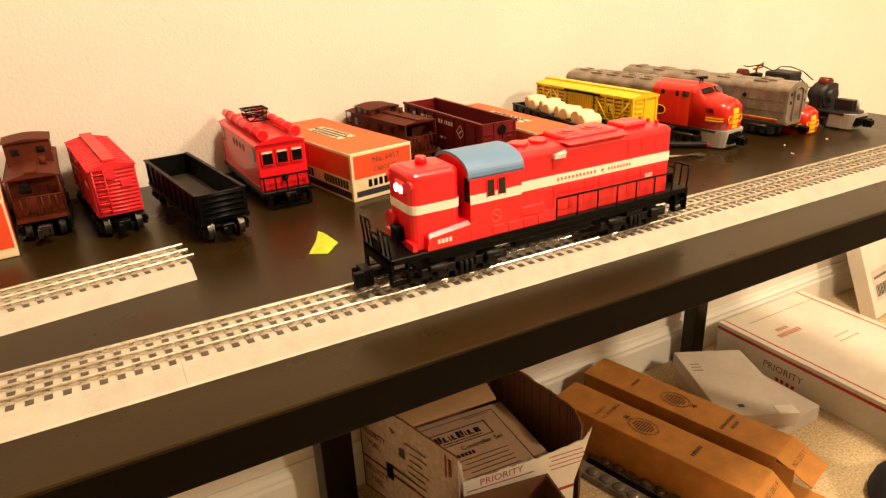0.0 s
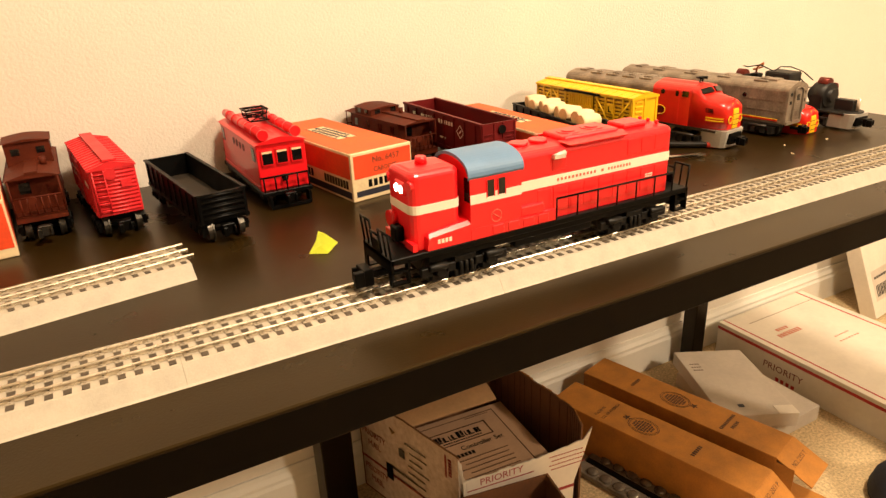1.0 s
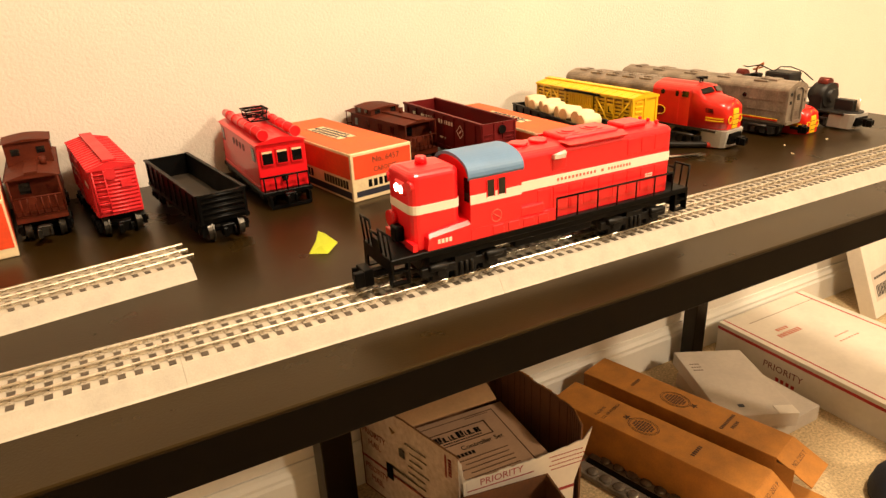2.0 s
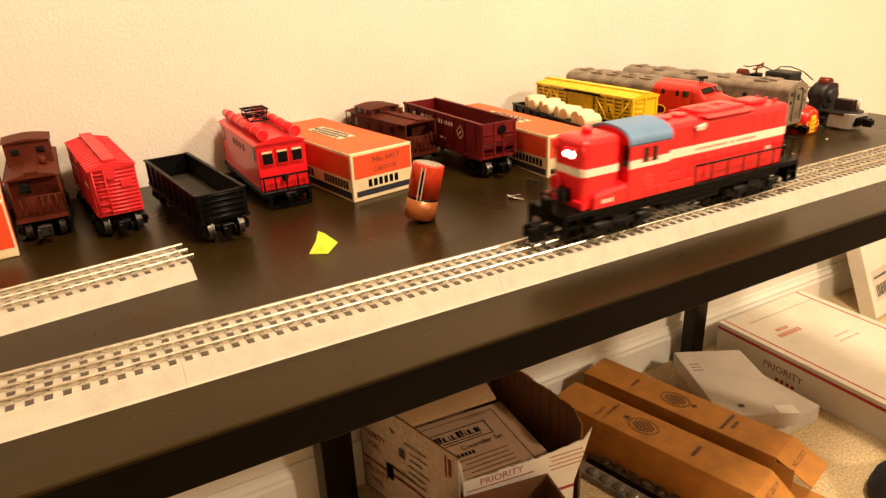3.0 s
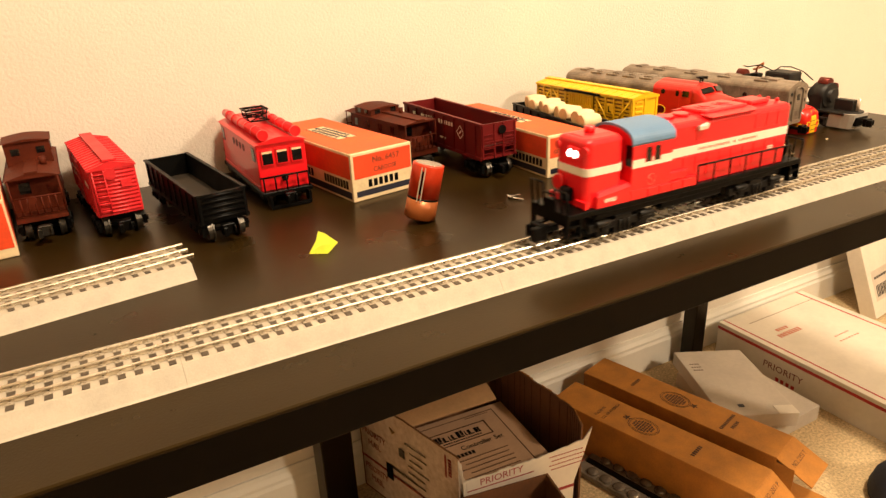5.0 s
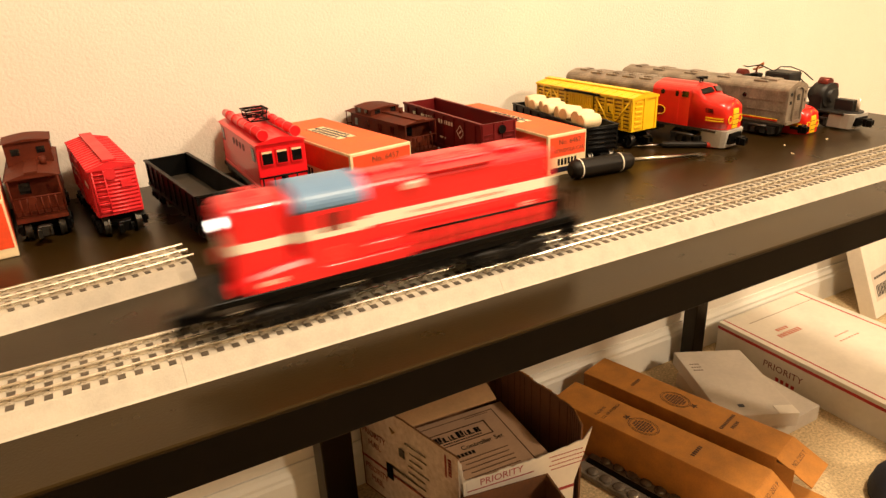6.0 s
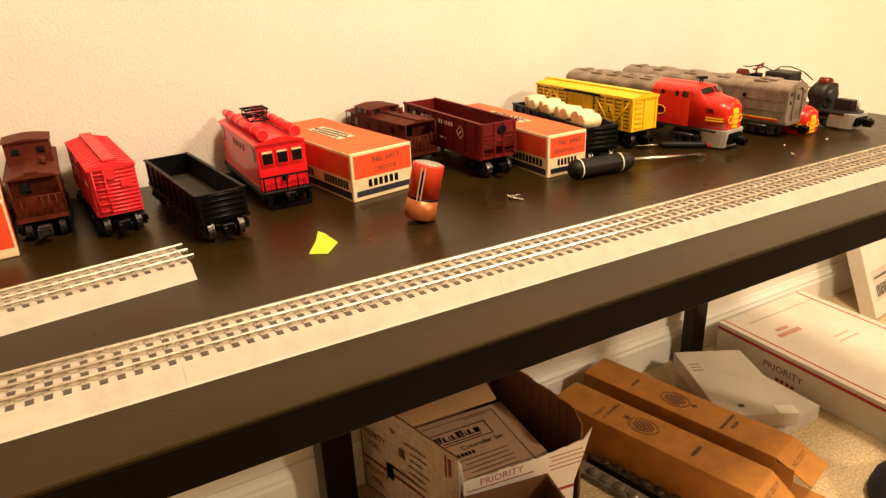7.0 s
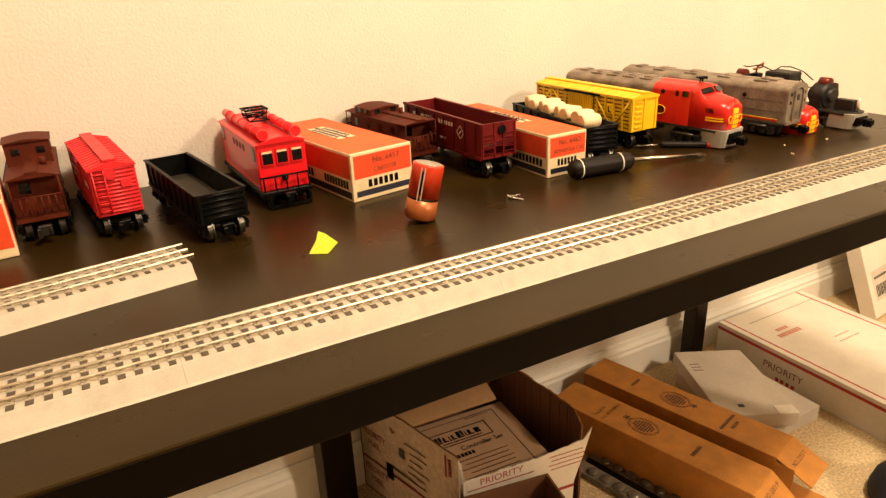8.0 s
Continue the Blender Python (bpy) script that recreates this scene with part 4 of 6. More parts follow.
def bare_chassis(m, l):
    g = thing("diesel_chassis", m, "bare diesel chassis with exposed motors and silver pilot", "toy locomotive")
    deck = 0.0265
    part("frame", round_edges(box(B(), -0.023, 0.023, 0.012, l, deck - 0.004, deck), 0.0008, 1), WIRE_GREY, g, "dark stamped frame")
    bm = loft(B(), [[(-0.023 * q, y, deck - 0.001), (0.023 * q, y, deck - 0.001), (0.020 * q, y + 0.004, 0.003), (-0.020 * q, y + 0.004, 0.003)] for y, q in ((-0.002, 0.74), (0.004, 0.90), (0.014, 0.98), (0.034, 1.0))])
    p = part("pilot", bm, PALE_SILVER, g, "cast silver pilot")
    part("coupler_pocket", box(B(), -0.0135, 0.0135, -0.0035, 0.012, 0.008, deck - 0.006), BLACK, p, "black coupler opening")
    coupler(g, 0.006, -1, 0.0135, BLACK_METAL)
    part("pilot_deck", rod(B(), (0, 0.016, deck - 0.001), (0, 0.016, deck + 0.001), 0.018, 20), WIRE_GREY, g)
    part("lamp_socket", round_edges(box(B(), -0.006, 0.006, 0.010, 0.040, deck, deck + 0.017), 0.001, 1), WIRE_GREY, g, "dark reverse unit")
    part("bulb", rod(B(), (0, 0.006, deck + 0.002), (0, 0.006, deck + 0.020), 0.0026, 10), DIM_LENS, g, "small clear bulb")
    motor(g, 0.063, deck, 0.0190)
    motor(g, 0.215, deck, 0.0185)
    part("horn_relay", round_edges(box(B(), -0.017, 0.017, 0.115, 0.160, deck, deck + 0.048), 0.003, 2), WIRE_GREY, g, "dark relay housing")
    part("gear_tower", round_edges(box(B(), -0.008, 0.008, 0.180, 0.195, deck, deck + 0.040), 0.002, 2), BLACK, g)
    bm = B()
    wire(bm, [(-0.006, 0.080, deck + 0.040), (-0.010, 0.096, deck + 0.052), (-0.014, 0.116, deck + 0.058), (-0.012, 0.136, deck + 0.056), (-0.008, 0.150, deck + 0.046)])
    wire(bm, [(-0.010, 0.150, deck + 0.048), (-0.014, 0.172, deck + 0.056), (-0.010, 0.198, deck + 0.050), (-0.004, 0.212, deck + 0.050)])
    wire(bm, [(0.010, 0.060, deck + 0.042), (0.014, 0.076, deck + 0.030), (0.016, 0.100, deck + 0.024), (0.012, 0.118, deck + 0.040)])
    part("wire", bm, BLACK, g, "loose black hook-up wire")
    part("wire", wire(B(), [(-0.004, 0.186, deck + 0.040), (-0.010, 0.180, deck + 0.052), (-0.004, 0.174, deck + 0.058), (0.002, 0.180, deck + 0.050), (-0.008, 0.190, deck + 0.046)], 0.0016), COPPER, g, "bare copper wire ends")
    for y in (0.062, l - 0.050):
        diesel_truck(g, y, deck - 0.003)
    return g


# ---- orange card boxes ----
def train_box(m, w, l, h, label, number, word, print_top=True, low=0.47):
    g = thing("train_box", m, label, "cardboard box")
    a = w / 2
    body = part("carton", round_edges(box(B(), -a, a, 0, l, 0, h), 0.0012, 2), CREAM, g, "cream card with worn edges")
    e = 0.0035
    # near end
    pm = facing("y-", (0, 0, 0))
    part("orange_panel", bar(B(), -a + e, a - e * 0.6, h * low, h - e, pm), ORANGE, g, "orange printed panel")
    if low > 0.3:
        part("navy_band", bar(B(), -a + e * 1.4, a - e * 0.4, h * 0.09, h * 0.21, pm), NAVY, g, "navy printed band")
        bm = B()
        bars(bm, 0.0, h * 0.335, w * 0.52, h * 0.155, 6, pm, 0.34)
        part("brand_mark", bm, BLACK, g, "black brand mark as plain bars")
    text_mesh("box_number", number, h * 0.175, BROWN_INK, g, pm @ Matrix.Translation((w * 0.06, h * 0.80, 0.0004)))
    text_mesh("box_word", word, h * 0.14, BROWN_INK, g, pm @ Matrix.Translation((w * 0.04, h * 0.60, 0.0004)), 0.9)
    # long sides
    for s in (-1, 1):
        sm = facing("x-" if s < 0 else "x+", (s * a, 0, 0))
        d = -1 if s < 0 else 1
        u0, u1 = sorted((d * e, d * (l - e)))
        part("orange_panel", bar(B(), u0, u1, h * low, h - e, sm), ORANGE, g, "orange printed panel")
        if low > 0.3:
            part("navy_band", bar(B(), u0, u1, h * 0.06, h * 0.20, sm), NAVY, g, "navy printed band")
            bm = B()
            bars(bm, d * l * 0.17, h * 0.33, l * 0.26, h * 0.17, 9, sm, 0.30)
            bars(bm, d * l * 0.62, h * 0.33, l * 0.40, h * 0.17, 12, sm, 0.30)
            part("maker_mark", bm, BLACK, g, "black maker's name as plain bars")
    # top
    tm = facing("z", (0, 0, h))
    part("orange_panel", bar(B(), -a + e * 0.3, a - e * 0.3, e * 0.8, l - e, tm), mat("orange_card_top", (0.80, 0.115, 0.022), 0.6, var=0.2, scale=26) if "orange_card_top" not in bpy.data.materials else bpy.data.materials["orange_card_top"], g, "paler orange top")
    if print_top:
        cm = tm @ Matrix.Translation((0, l * 0.53, 0.0004)) @ pose(0, 0, 0, 0, 0, -90)
        part("label_field", bar(B(), -l * 0.185, l * 0.185, -w * 0.16, w * 0.16, cm), CREAM, g, "cream label field")
        lm = cm @ Matrix.Translation((0, 0, 0.0003))
        bm = B()
        for y0, y1 in ((-w * 0.160, -w * 0.150), (w * 0.150, w * 0.160), (-w * 0.022, w * 0.022)):
            bar(bm, -l * 0.187, l * 0.187, y0, y1, lm)
        for s in (-1, 1):
            for k in range(7):
                x = (k - 3) * l * 0.043
                bar(bm, x - l * 0.014, x + l * 0.014, s * w * 0.086 - w * 0.036, s * w * 0.086 + w * 0.036, lm)
        part("label_print", bm, NAVY, g, "navy label print as plain bars")
    return g


# ---- the red road-switcher that runs on the track ----
def rounded_rect(x0, x1, y0, y1, r, z, n=4):
    pts = []
    for cx, cy, a0 in ((x1 - r, y1 - r, 0), (x0 + r, y1 - r, 90), (x0 + r, y0 + r, 180), (x1 - r, y0 + r, 270)):
        for k in range(n + 1):
            a = radians(a0 + 90 * k / n)
            pts.append((cx + r * math.cos(a), cy + r * math.sin(a), z))
    return pts


def hood(x0, x1, half, z0, z1, r):
    """A hood with rounded corners and a crowned top."""
    bm = B()
    rings = [rounded_rect(x0, x1, -half, half, r, z0), rounded_rect(x0, x1, -half, half, r, z1 - 0.006)]
    for k in range(1, 5):
        a = math.pi / 2 * k / 4
        d = 0.0075 * (1 - math.cos(a))
        rings.append(rounded_rect(x0 + d * 0.6, x1 - d * 0.6, -half + d, half - d, max(0.0012, r - d * 0.5), z1 - 0.006 + 0.005 * math.sin(a)))
    rings.append(rounded_rect(x0 + 0.006, x1 - 0.006, -half * 0.4, half * 0.4, 0.002, z1))
    loft(bm, rings, smooth=False)
    return bm


def road_switcher():
    g = thing("road_switcher", place(0.3318, 0), "bright red toy diesel engine with white stripe and slate-blue cab roof", "toy locomotive")
    W, HW = 0.0270, 0.0222
    SILL = 0.0495
    # long hood behind the cab, short hood before it
    long_hood = part("long_hood", hood(-0.034, 0.1395, HW, SILL, 0.1122, 0.004), RED, g, "glossy red moulded hood")
    short_hood = part("short_hood", hood(-0.1285, -0.0850, 0.0215, SILL, 0.1122, 0.007), RED, g, "glossy red short hood")
    roof_arc = []
    for k in range(25):
        a = math.pi * k / 24
        roof_arc.append((-W * math.cos(a) * 1.01, 0.1005 + 0.0150 * math.sin(a) ** 0.8))
    cab = part("cab", prism_x(B(), [(-W, SILL), (-W, 0.1010)] + roof_arc[1:-1] + [(W, 0.1010), (W, SILL)], -0.0800, -0.0315), RED, g, "red cab")
    outer = [(y * 1.025, z + 0.0012) for y, z in roof_arc]
    inner = [(y * 0.98, z - 0.0012) for y, z in roof_arc][::-1]
    part("cab_roof", prism_x(B(), outer + inner, -0.0818, -0.0298), BLUE, cab, "slate-blue cab roof")
    for s in (-1, 1):
        for a in (-0.0645, -0.0540):
            win = part("cab_window", box(B(), a, a + 0.0064, *sorted((s * (W - 0.0012), s * (W + 0.0004))), 0.0835, 0.0968), GLASS_AND_SHADE, cab, "dark cab window")
            bm = B()
            for q in (a - 0.0007, a + 0.0064):
                box(bm, q, q + 0.0007, *sorted((s * (W - 0.0005), s * (W + 0.0008))), 0.0830, 0.0972)
            part("window_frame", bm, RED, win)
        part("cab_stripe", box(B(), -0.0800, -0.0315, *sorted((s * (W - 0.0004), s * (W + 0.00025))), 0.0793, 0.0870), WHITE_STRIPE, cab, "white stripe")
        dm = facing("y-", (-0.056, -W, 0.066)) if s < 0 else Matrix.Translation((-0.056, W, 0.066)) @ pose(0, 0, 0, 90, 0, 180)
        bm = B()
        for k in range(14):
            a0, a1 = k * math.tau / 14, (k + 1) * math.tau / 14
            rod(bm, dm @ Vector((0.0048 * math.cos(a0), 0.0052 * math.sin(a0), 0.0002)), dm @ Vector((0.0048 * math.cos(a1), 0.0052 * math.sin(a1), 0.0002)), 0.0004, 4)
        rod(bm, dm @ Vector((-0.003, 0.002, 0.0002)), dm @ Vector((0.003, -0.002, 0.0002)), 0.0004, 4)
        part("cab_herald", bm, mat("faded_rose_print", (0.66, 0.12, 0.08), 0.5) if s < 0 else bpy.data.materials["faded_rose_print"], cab, "faint pink round herald")
        # stripe on the hoods
        part("hood_stripe", box(B(), -0.0315, 0.1375, *sorted((s * (HW - 0.0004), s * (HW + 0.0003))), 0.0790, 0.0875), WHITE_STRIPE, long_hood, "white stripe")
        bm = B()
        hm = facing("y-", (0.046, -HW - 0.0003, 0.0832)) if s < 0 else Matrix.Translation((0.046, HW + 0.0003, 0.0832)) @ pose(0, 0, 0, 90, 0, 180)
        bars(bm, -0.017, 0, 0.044, 0.0024, 11, hm, 0.5)
        bars(bm, 0.0115, 0, 0.003, 0.0024, 1, hm, 0.2)
        bars(bm, 0.031, 0, 0.028, 0.0024, 8, hm, 0.5)
        part("hood_lettering", bm, mat("faded_red_print", (0.58, 0.12, 0.07), 0.5) if s < 0 else bpy.data.materials["faded_red_print"], long_hood, "faded red lettering as bars")
        # access doors along the hood, each with its latch
        for k in range(9):
            x = -0.012 + 0.0165 * k
            bm = box(B(), x, x + 0.0145, *sorted((s * (HW - 0.001), s * (HW + 0.0005))), 0.0555, 0.0772)
            box(bm, x + 0.0035, x + 0.0050, *sorted((s * HW, s * (HW + 0.0012))), 0.066, 0.0672)
            part("access_door", round_edges(bm, 0.0003, 1), RED, long_hood)
        for k in range(8):
            x = 0.003 + 0.0165 * k
            if k not in (1, 2, 3, 4):
                part("upper_door", round_edges(box(B(), x, x + 0.0145, *sorted((s * (HW - 0.001), s * (HW + 0.0005))), 0.0915, 0.1055), 0.0003, 1), RED, long_hood)
        # flared radiator housing under the roof line
        bm = loft(B(), [[(0.022, s * (HW - 0.004), 0.1085), (0.080, s * (HW - 0.004), 0.1085), (0.078, s * (HW + 0.0016), 0.1092), (0.030, s * (HW + 0.0016), 0.1092)],
                        [(0.014, s * (HW - 0.008), 0.1140), (0.086, s * (HW - 0.008), 0.1140), (0.082, s * (HW + 0.0034), 0.1118), (0.018, s * (HW + 0.0034), 0.1118)]])
        part("radiator_hood", bm, RED, long_hood)
        # sill skirts, lockers
        part("side_skirt", box(B(), -0.080, 0.004, *sorted((s * (W - 0.004), s * (W + 0.0004))), SILL + 0.0002, 0.0590), RED, g)
        for k in range(4):
            x = -0.060 + 0.015 * k
            part("locker_door", round_edges(box(B(), x, x + 0.011, *sorted((s * (W - 0.001), s * (W + 0.0012))), SILL + 0.001, 0.0580), 0.0005, 1), RED, g)
        part("side_locker", round_edges(box(B(), -0.0312, -0.008, *sorted((s * (HW - 0.001), s * (W - 0.0005))), 0.0592, 0.0670), 0.0006, 1), RED, g)
        bm = loft(B(), [[(-0.1210, s * 0.010, SILL), (-0.080, s * 0.010, SILL), (-0.080, s * W, SILL), (-0.1190, s * W, SILL)],
                        [(-0.1200, s * 0.010, 0.0615), (-0.080, s * 0.010, 0.0655), (-0.080, s * W, 0.0635), (-0.1180, s * W, 0.0595)],
                        [(-0.1180, s * 0.010, 0.0640), (-0.080, s * 0.010, 0.0680), (-0.080, s * (W - 0.003), 0.0665), (-0.1160, s * (W - 0.003), 0.0625)]])
        lk = part("battery_box", bm, RED, g)
        bm = B()
        nm = facing("y-", (-0.104, -W, 0.0555)) if s < 0 else Matrix.Translation((-0.104, W, 0.0555)) @ pose(0, 0, 0, 90, 0, 180)
        bars(bm, 0, 0, 0.0135, 0.0036, 4, nm, 0.3)
        part("number_mark", bm, WHITE_STRIPE, lk, "white number as plain bars")
        bm = B()
        nm = facing("y-", (0.1130, -HW - 0.0006, 0.0690)) if s < 0 else Matrix.Translation((0.1130, HW + 0.0006, 0.0690)) @ pose(0, 0, 0, 90, 0, 180)
        bars(bm, 0, 0.001, 0.009, 0.0012, 3, nm, 0.2)
        bars(bm, 0, -0.001, 0.009, 0.0012, 3, nm, 0.2)
        part("builder_print", bm, WHITE_STRIPE, long_hood, "small white print")
        # hand rail
        bm = B()
        y = s * (W + 0.0006)
        n = 7
        for k in range(n):
            x = 0.0045 + 0.1350 * k / (n - 1)
            rod(bm, (x, y, SILL), (x, y, 0.0685), 0.00075, 6)
        rod(bm, (0.0045, y, 0.0685), (0.1395, y, 0.0675), 0.0009, 6)
        part("hand_rail", bm, BLACK_METAL, g, "black wire hand rail")
        bm = B()
        box(bm, 0.002, 0.0135, *sorted((s * (HW - 0.001), s * (HW + 0.0045))), 0.1025, 0.1050)
        rod(bm, (0.0020, s * (HW + 0.0025), 0.1045), (0.0140, s * (HW + 0.0025), 0.1060), 0.0017, 10, 0.0024)
        part("side_horn", bm, PALE_SILVER, long_hood, "tarnished silver side horn")
        # dark sheet paints the shade of the doorway recess
        part("cab_door", box(B(), -0.0805, -0.0795, *sorted((s * 0.0185, s * 0.0258)), 0.0810, 0.1000), GLASS_AND_SHADE, cab, "near-black panel for the shade in the open doorway")
        part("step", box(B(), -0.1310, -0.1270, *sorted((s * 0.010, s * 0.0255)), SILL + 0.001, SILL + 0.007), RED, g)
    # stripe round the short hood
    bm = B()
    a, b = rounded_rect(-0.1289, -0.0846, -0.0219, 0.0219, 0.007, 0.0785), rounded_rect(-0.1289, -0.0846, -0.0219, 0.0219, 0.007, 0.0855)
    loft(bm, [a, b])
    part("nose_stripe", bm, WHITE_STRIPE, short_hood, "white stripe round the nose")
    # headlight housing and lens
    part("headlight_housing", round_edges(box(B(), -0.1308, -0.122, -0.0135, 0.0030, 0.0925, 0.1030), 0.0014, 2), RED, short_hood)
    for y in (-0.0095, -0.0020):
        part("headlight", rod(B(), (-0.1300, y, 0.0975), (-0.1317, y, 0.0975), 0.0030, 16), LAMP_GLOW, short_hood, "lit warm-white headlight")
    for s in (-1, 1):
        part("marker_lamp", rod(B(), (-0.1250, s * 0.0165, 0.1010), (-0.1296, s * 0.0180, 0.1010), 0.0040, 16), RED, short_hood, "round red marker lamp")
    part("roof_beacon", rod(B(), (-0.1080, 0, 0.1125), (-0.1080, 0, 0.1178), 0.0050, 18, 0.0042), RED, short_hood)
    part("brake_wheel", rod(B(), (-0.1285, 0.012, 0.068), (-0.1330, 0.012, 0.068), 0.007, 18), RED, short_hood, "red brake wheel")
    part("nose_fixture", round_edges(box(B(), -0.1360, -0.1280, -0.006, 0.006, 0.0530, 0.0660), 0.002, 2), BLACK, short_hood, "black cast fixture")
    # roof fittings of the long hood
    bm = B()
    for x in (0.036, 0.062):
        rod(bm, (x, 0, 0.1120), (x, 0, 0.1172), 0.0105, 20)
        rod(bm, (x, 0, 0.1170), (x, 0, 0.1180), 0.0060, 16)
    part("roof_fans", bm, RED, long_hood)
    part("radiator_box", round_edges(box(B(), 0.020, 0.080, -0.0155, 0.0155, 0.1110, 0.1165), 0.0018, 2), RED, long_hood)
    part("rear_roof_box", round_edges(box(B(), 0.090, 0.118, -0.0110, 0.0110, 0.1120, 0.1165), 0.0016, 2), RED, long_hood)
    bm = B()
    for x in (-0.016, 0.004):
        rod(bm, (x, 0, 0.1120), (x, 0, 0.1148), 0.008, 18)
    part("exhaust_hatch", bm, RED, long_hood)
    for k in range(3):
        part("roof_lug", round_edges(box(B(), 0.1290, 0.1320, -0.012 + 0.0105 * k, -0.009 + 0.0105 * k, 0.1110, 0.1152), 0.0006, 1), RED, long_hood)
    part("rear_headlight", rod(B(), (0.1388, 0, 0.104), (0.1405, 0, 0.104), 0.0040, 16), DIM_LENS, long_hood, "unlit rear headlight")
    # frame, end platforms, railings
    bm = B()
    box(bm, -0.1510, 0.1620, -W, W, SILL - 0.0055, SILL - 0.0003)
    box(bm, -0.118, 0.130, -W + 0.0015, W - 0.0015, 0.0385, SILL - 0.005)
    part("frame", round_edges(bm, 0.0006, 1), BLACK_METAL, g, "black metal frame")
    part("fuel_tank", round_edges(box(B(), -0.034, 0.050, -0.0215, 0.0215, 0.0300, 0.0395), 0.0022, 2), BLACK, g, "black fuel tank")
    for x, s in ((-0.1510, -1), (0.1620, 1)):
        bm = B()
        box(bm, *sorted((x, x - s * 0.0025)), -W, W, 0.0380, SILL - 0.001)
        pilot = part("pilot", bm, BLACK_METAL, g, "black pilot plate")
        for q in (-1, 1):
            for z in (0.0270, 0.0370):
                part("step_tread", box(B(), *sorted((x, x - s * 0.016)), *sorted((q * (W - 0.006), q * W)), z, z + 0.0015), BLACK_METAL, pilot)
            part("step_hanger", box(B(), *sorted((x - s * 0.014, x - s * 0.016)), *sorted((q * (W - 0.006), q * W)), 0.0270, SILL - 0.003), BLACK_METAL, pilot)
            part("step_hanger", box(B(), *sorted((x, x - s * 0.0015)), *sorted((q * (W - 0.006), q * W)), 0.0270, 0.0382), BLACK_METAL, pilot)
        bm = B()
        lean = s * 0.002
        # two panels of bent wire with a gap for the gangway
        for a, b, top in ((-W * 0.95, -W * 0.30, 0.0695), (W * 0.30, W * 0.95, 0.0715), (-W * 0.30, W * 0.30, 0.0640)):
            for yy in (a, b) if top < 0.065 else (a, (a + b) / 2, b):
                rod(bm, (x - s * 0.001, yy, SILL - 0.001), (x + lean - s * 0.001, yy, top), 0.0009, 6)
            rod(bm, (x + lean - s * 0.001, a, top), (x + lean - s * 0.001, b, top), 0.0010, 6)
        box(bm, *sorted((x, x - s * 0.0012)), -W * 0.28, W * 0.28, SILL - 0.001, 0.0585)
        part("end_railing", bm, BLACK_METAL, g, "black end railing")
    # trucks, with side frames, motors and wheels on the rails
    for x in (-0.084, 0.098):
        bm = B()
        for s in (-1, 1):
            y0, y1 = sorted((s * 0.0185, s * 0.0240))
            box(bm, x - 0.040, x + 0.040, y0, y1, 0.0260, 0.0335)
            for q in (-0.0235, 0.0235):
                box(bm, x + q - 0.0075, x + q + 0.0075, y0, y1, 0.0205, 0.0345)
                rod(bm, (x + q, s * 0.023, 0.0285), (x + q, s * 0.0268, 0.0285), 0.0042, 12)
            box(bm, x - 0.010, x + 0.010, y0, y1, 0.0200, 0.0375)
            for q in (-0.005, 0.0, 0.005):
                rod(bm, (x + q, s * 0.0250, 0.0215), (x + q, s * 0.0250, 0.0330), 0.0018, 8)
            rod(bm, (x - 0.034, s * 0.0255, 0.0335), (x - 0.018, s * 0.0255, 0.0335), 0.0030, 10)
            rod(bm, (x + 0.018, s * 0.0255, 0.0335), (x + 0.034, s * 0.0255, 0.0335), 0.0030, 10)
        box(bm, x - 0.034, x + 0.034, -0.0120, 0.0120, 0.0255, 0.0390)
        t = part("truck", round_edges(bm, 0.0005, 1), TRUCK_CAST, g, "dark grey cast truck")
        mesh = wheel_mesh(0.0108)
        for q in (-0.0235, 0.0235):
            for s in (-1, 1):
                shared("wheel", mesh, t, Matrix.Translation((x + q, s * 0.0188, RAIL_TOP + 0.0109)) @ pose(0, 0, 0, 0, 0, 90 if s < 0 else -90))
        part("pickup_roller", rod(B(), (x, -0.006, RAIL_TOP + 0.0034), (x, 0.006, RAIL_TOP + 0.0034), 0.0032, 14), STEEL, t, "bright pickup roller")
    for s in (-1, 1):
        bm = B()
        x = s * 0.150 if s > 0 else -0.142
        box(bm, *sorted((x, x + s * 0.020)), -0.004, 0.004, 0.0275, 0.0335)
        box(bm, *sorted((x + s * 0.016, x + s * 0.0245)), -0.0085, 0.0085, 0.0235, 0.0375)
        box(bm, *sorted((x + s * 0.0235, x + s * 0.0320)), -0.0090, -0.0035, 0.0240, 0.0370)
        box(bm, *sorted((x + s * 0.0235, x + s * 0.0285)), 0.0050, 0.0085, 0.0250, 0.0360)
        part("coupler", round_edges(bm, 0.001, 2), BLACK_METAL, g, "black knuckle coupler")
    return g


loco = road_switcher()


# ---- what stands on the table, from one end to the other ----
D = math.degrees
train_box(place(-0.123, 0.302, 0, 5), 0.078, 0.19, 0.060, "orange and cream card box with worn edges, lid shut", "No. 6014", "BOX CAR", False, 0.17)
caboose(place(-0.0575, 0.338, 0, 1), 0.0485, 0.152, 0.0290, 0.0690, 0.0745, 0.064, 0.108, 0.0985, "tuscan brown plastic caboose with a cupola")
boxcar(place(0.0165, 0.304, 0, 5.5), 0.0455, 0.168, 0.0245, 0.0755, 0.0825)
gondola(place(0.1078, 0.2257, 0, D(0.132)), 0.0508, 0.1960, 0.0240, 0.0530, BLACK, "empty black plastic gondola car with a dusty floor", inside=DUSTY)
box_cab(place(0.196, 0.303, 0, 1.2), 0.0585, 0.182, 0.0190, 0.0755)
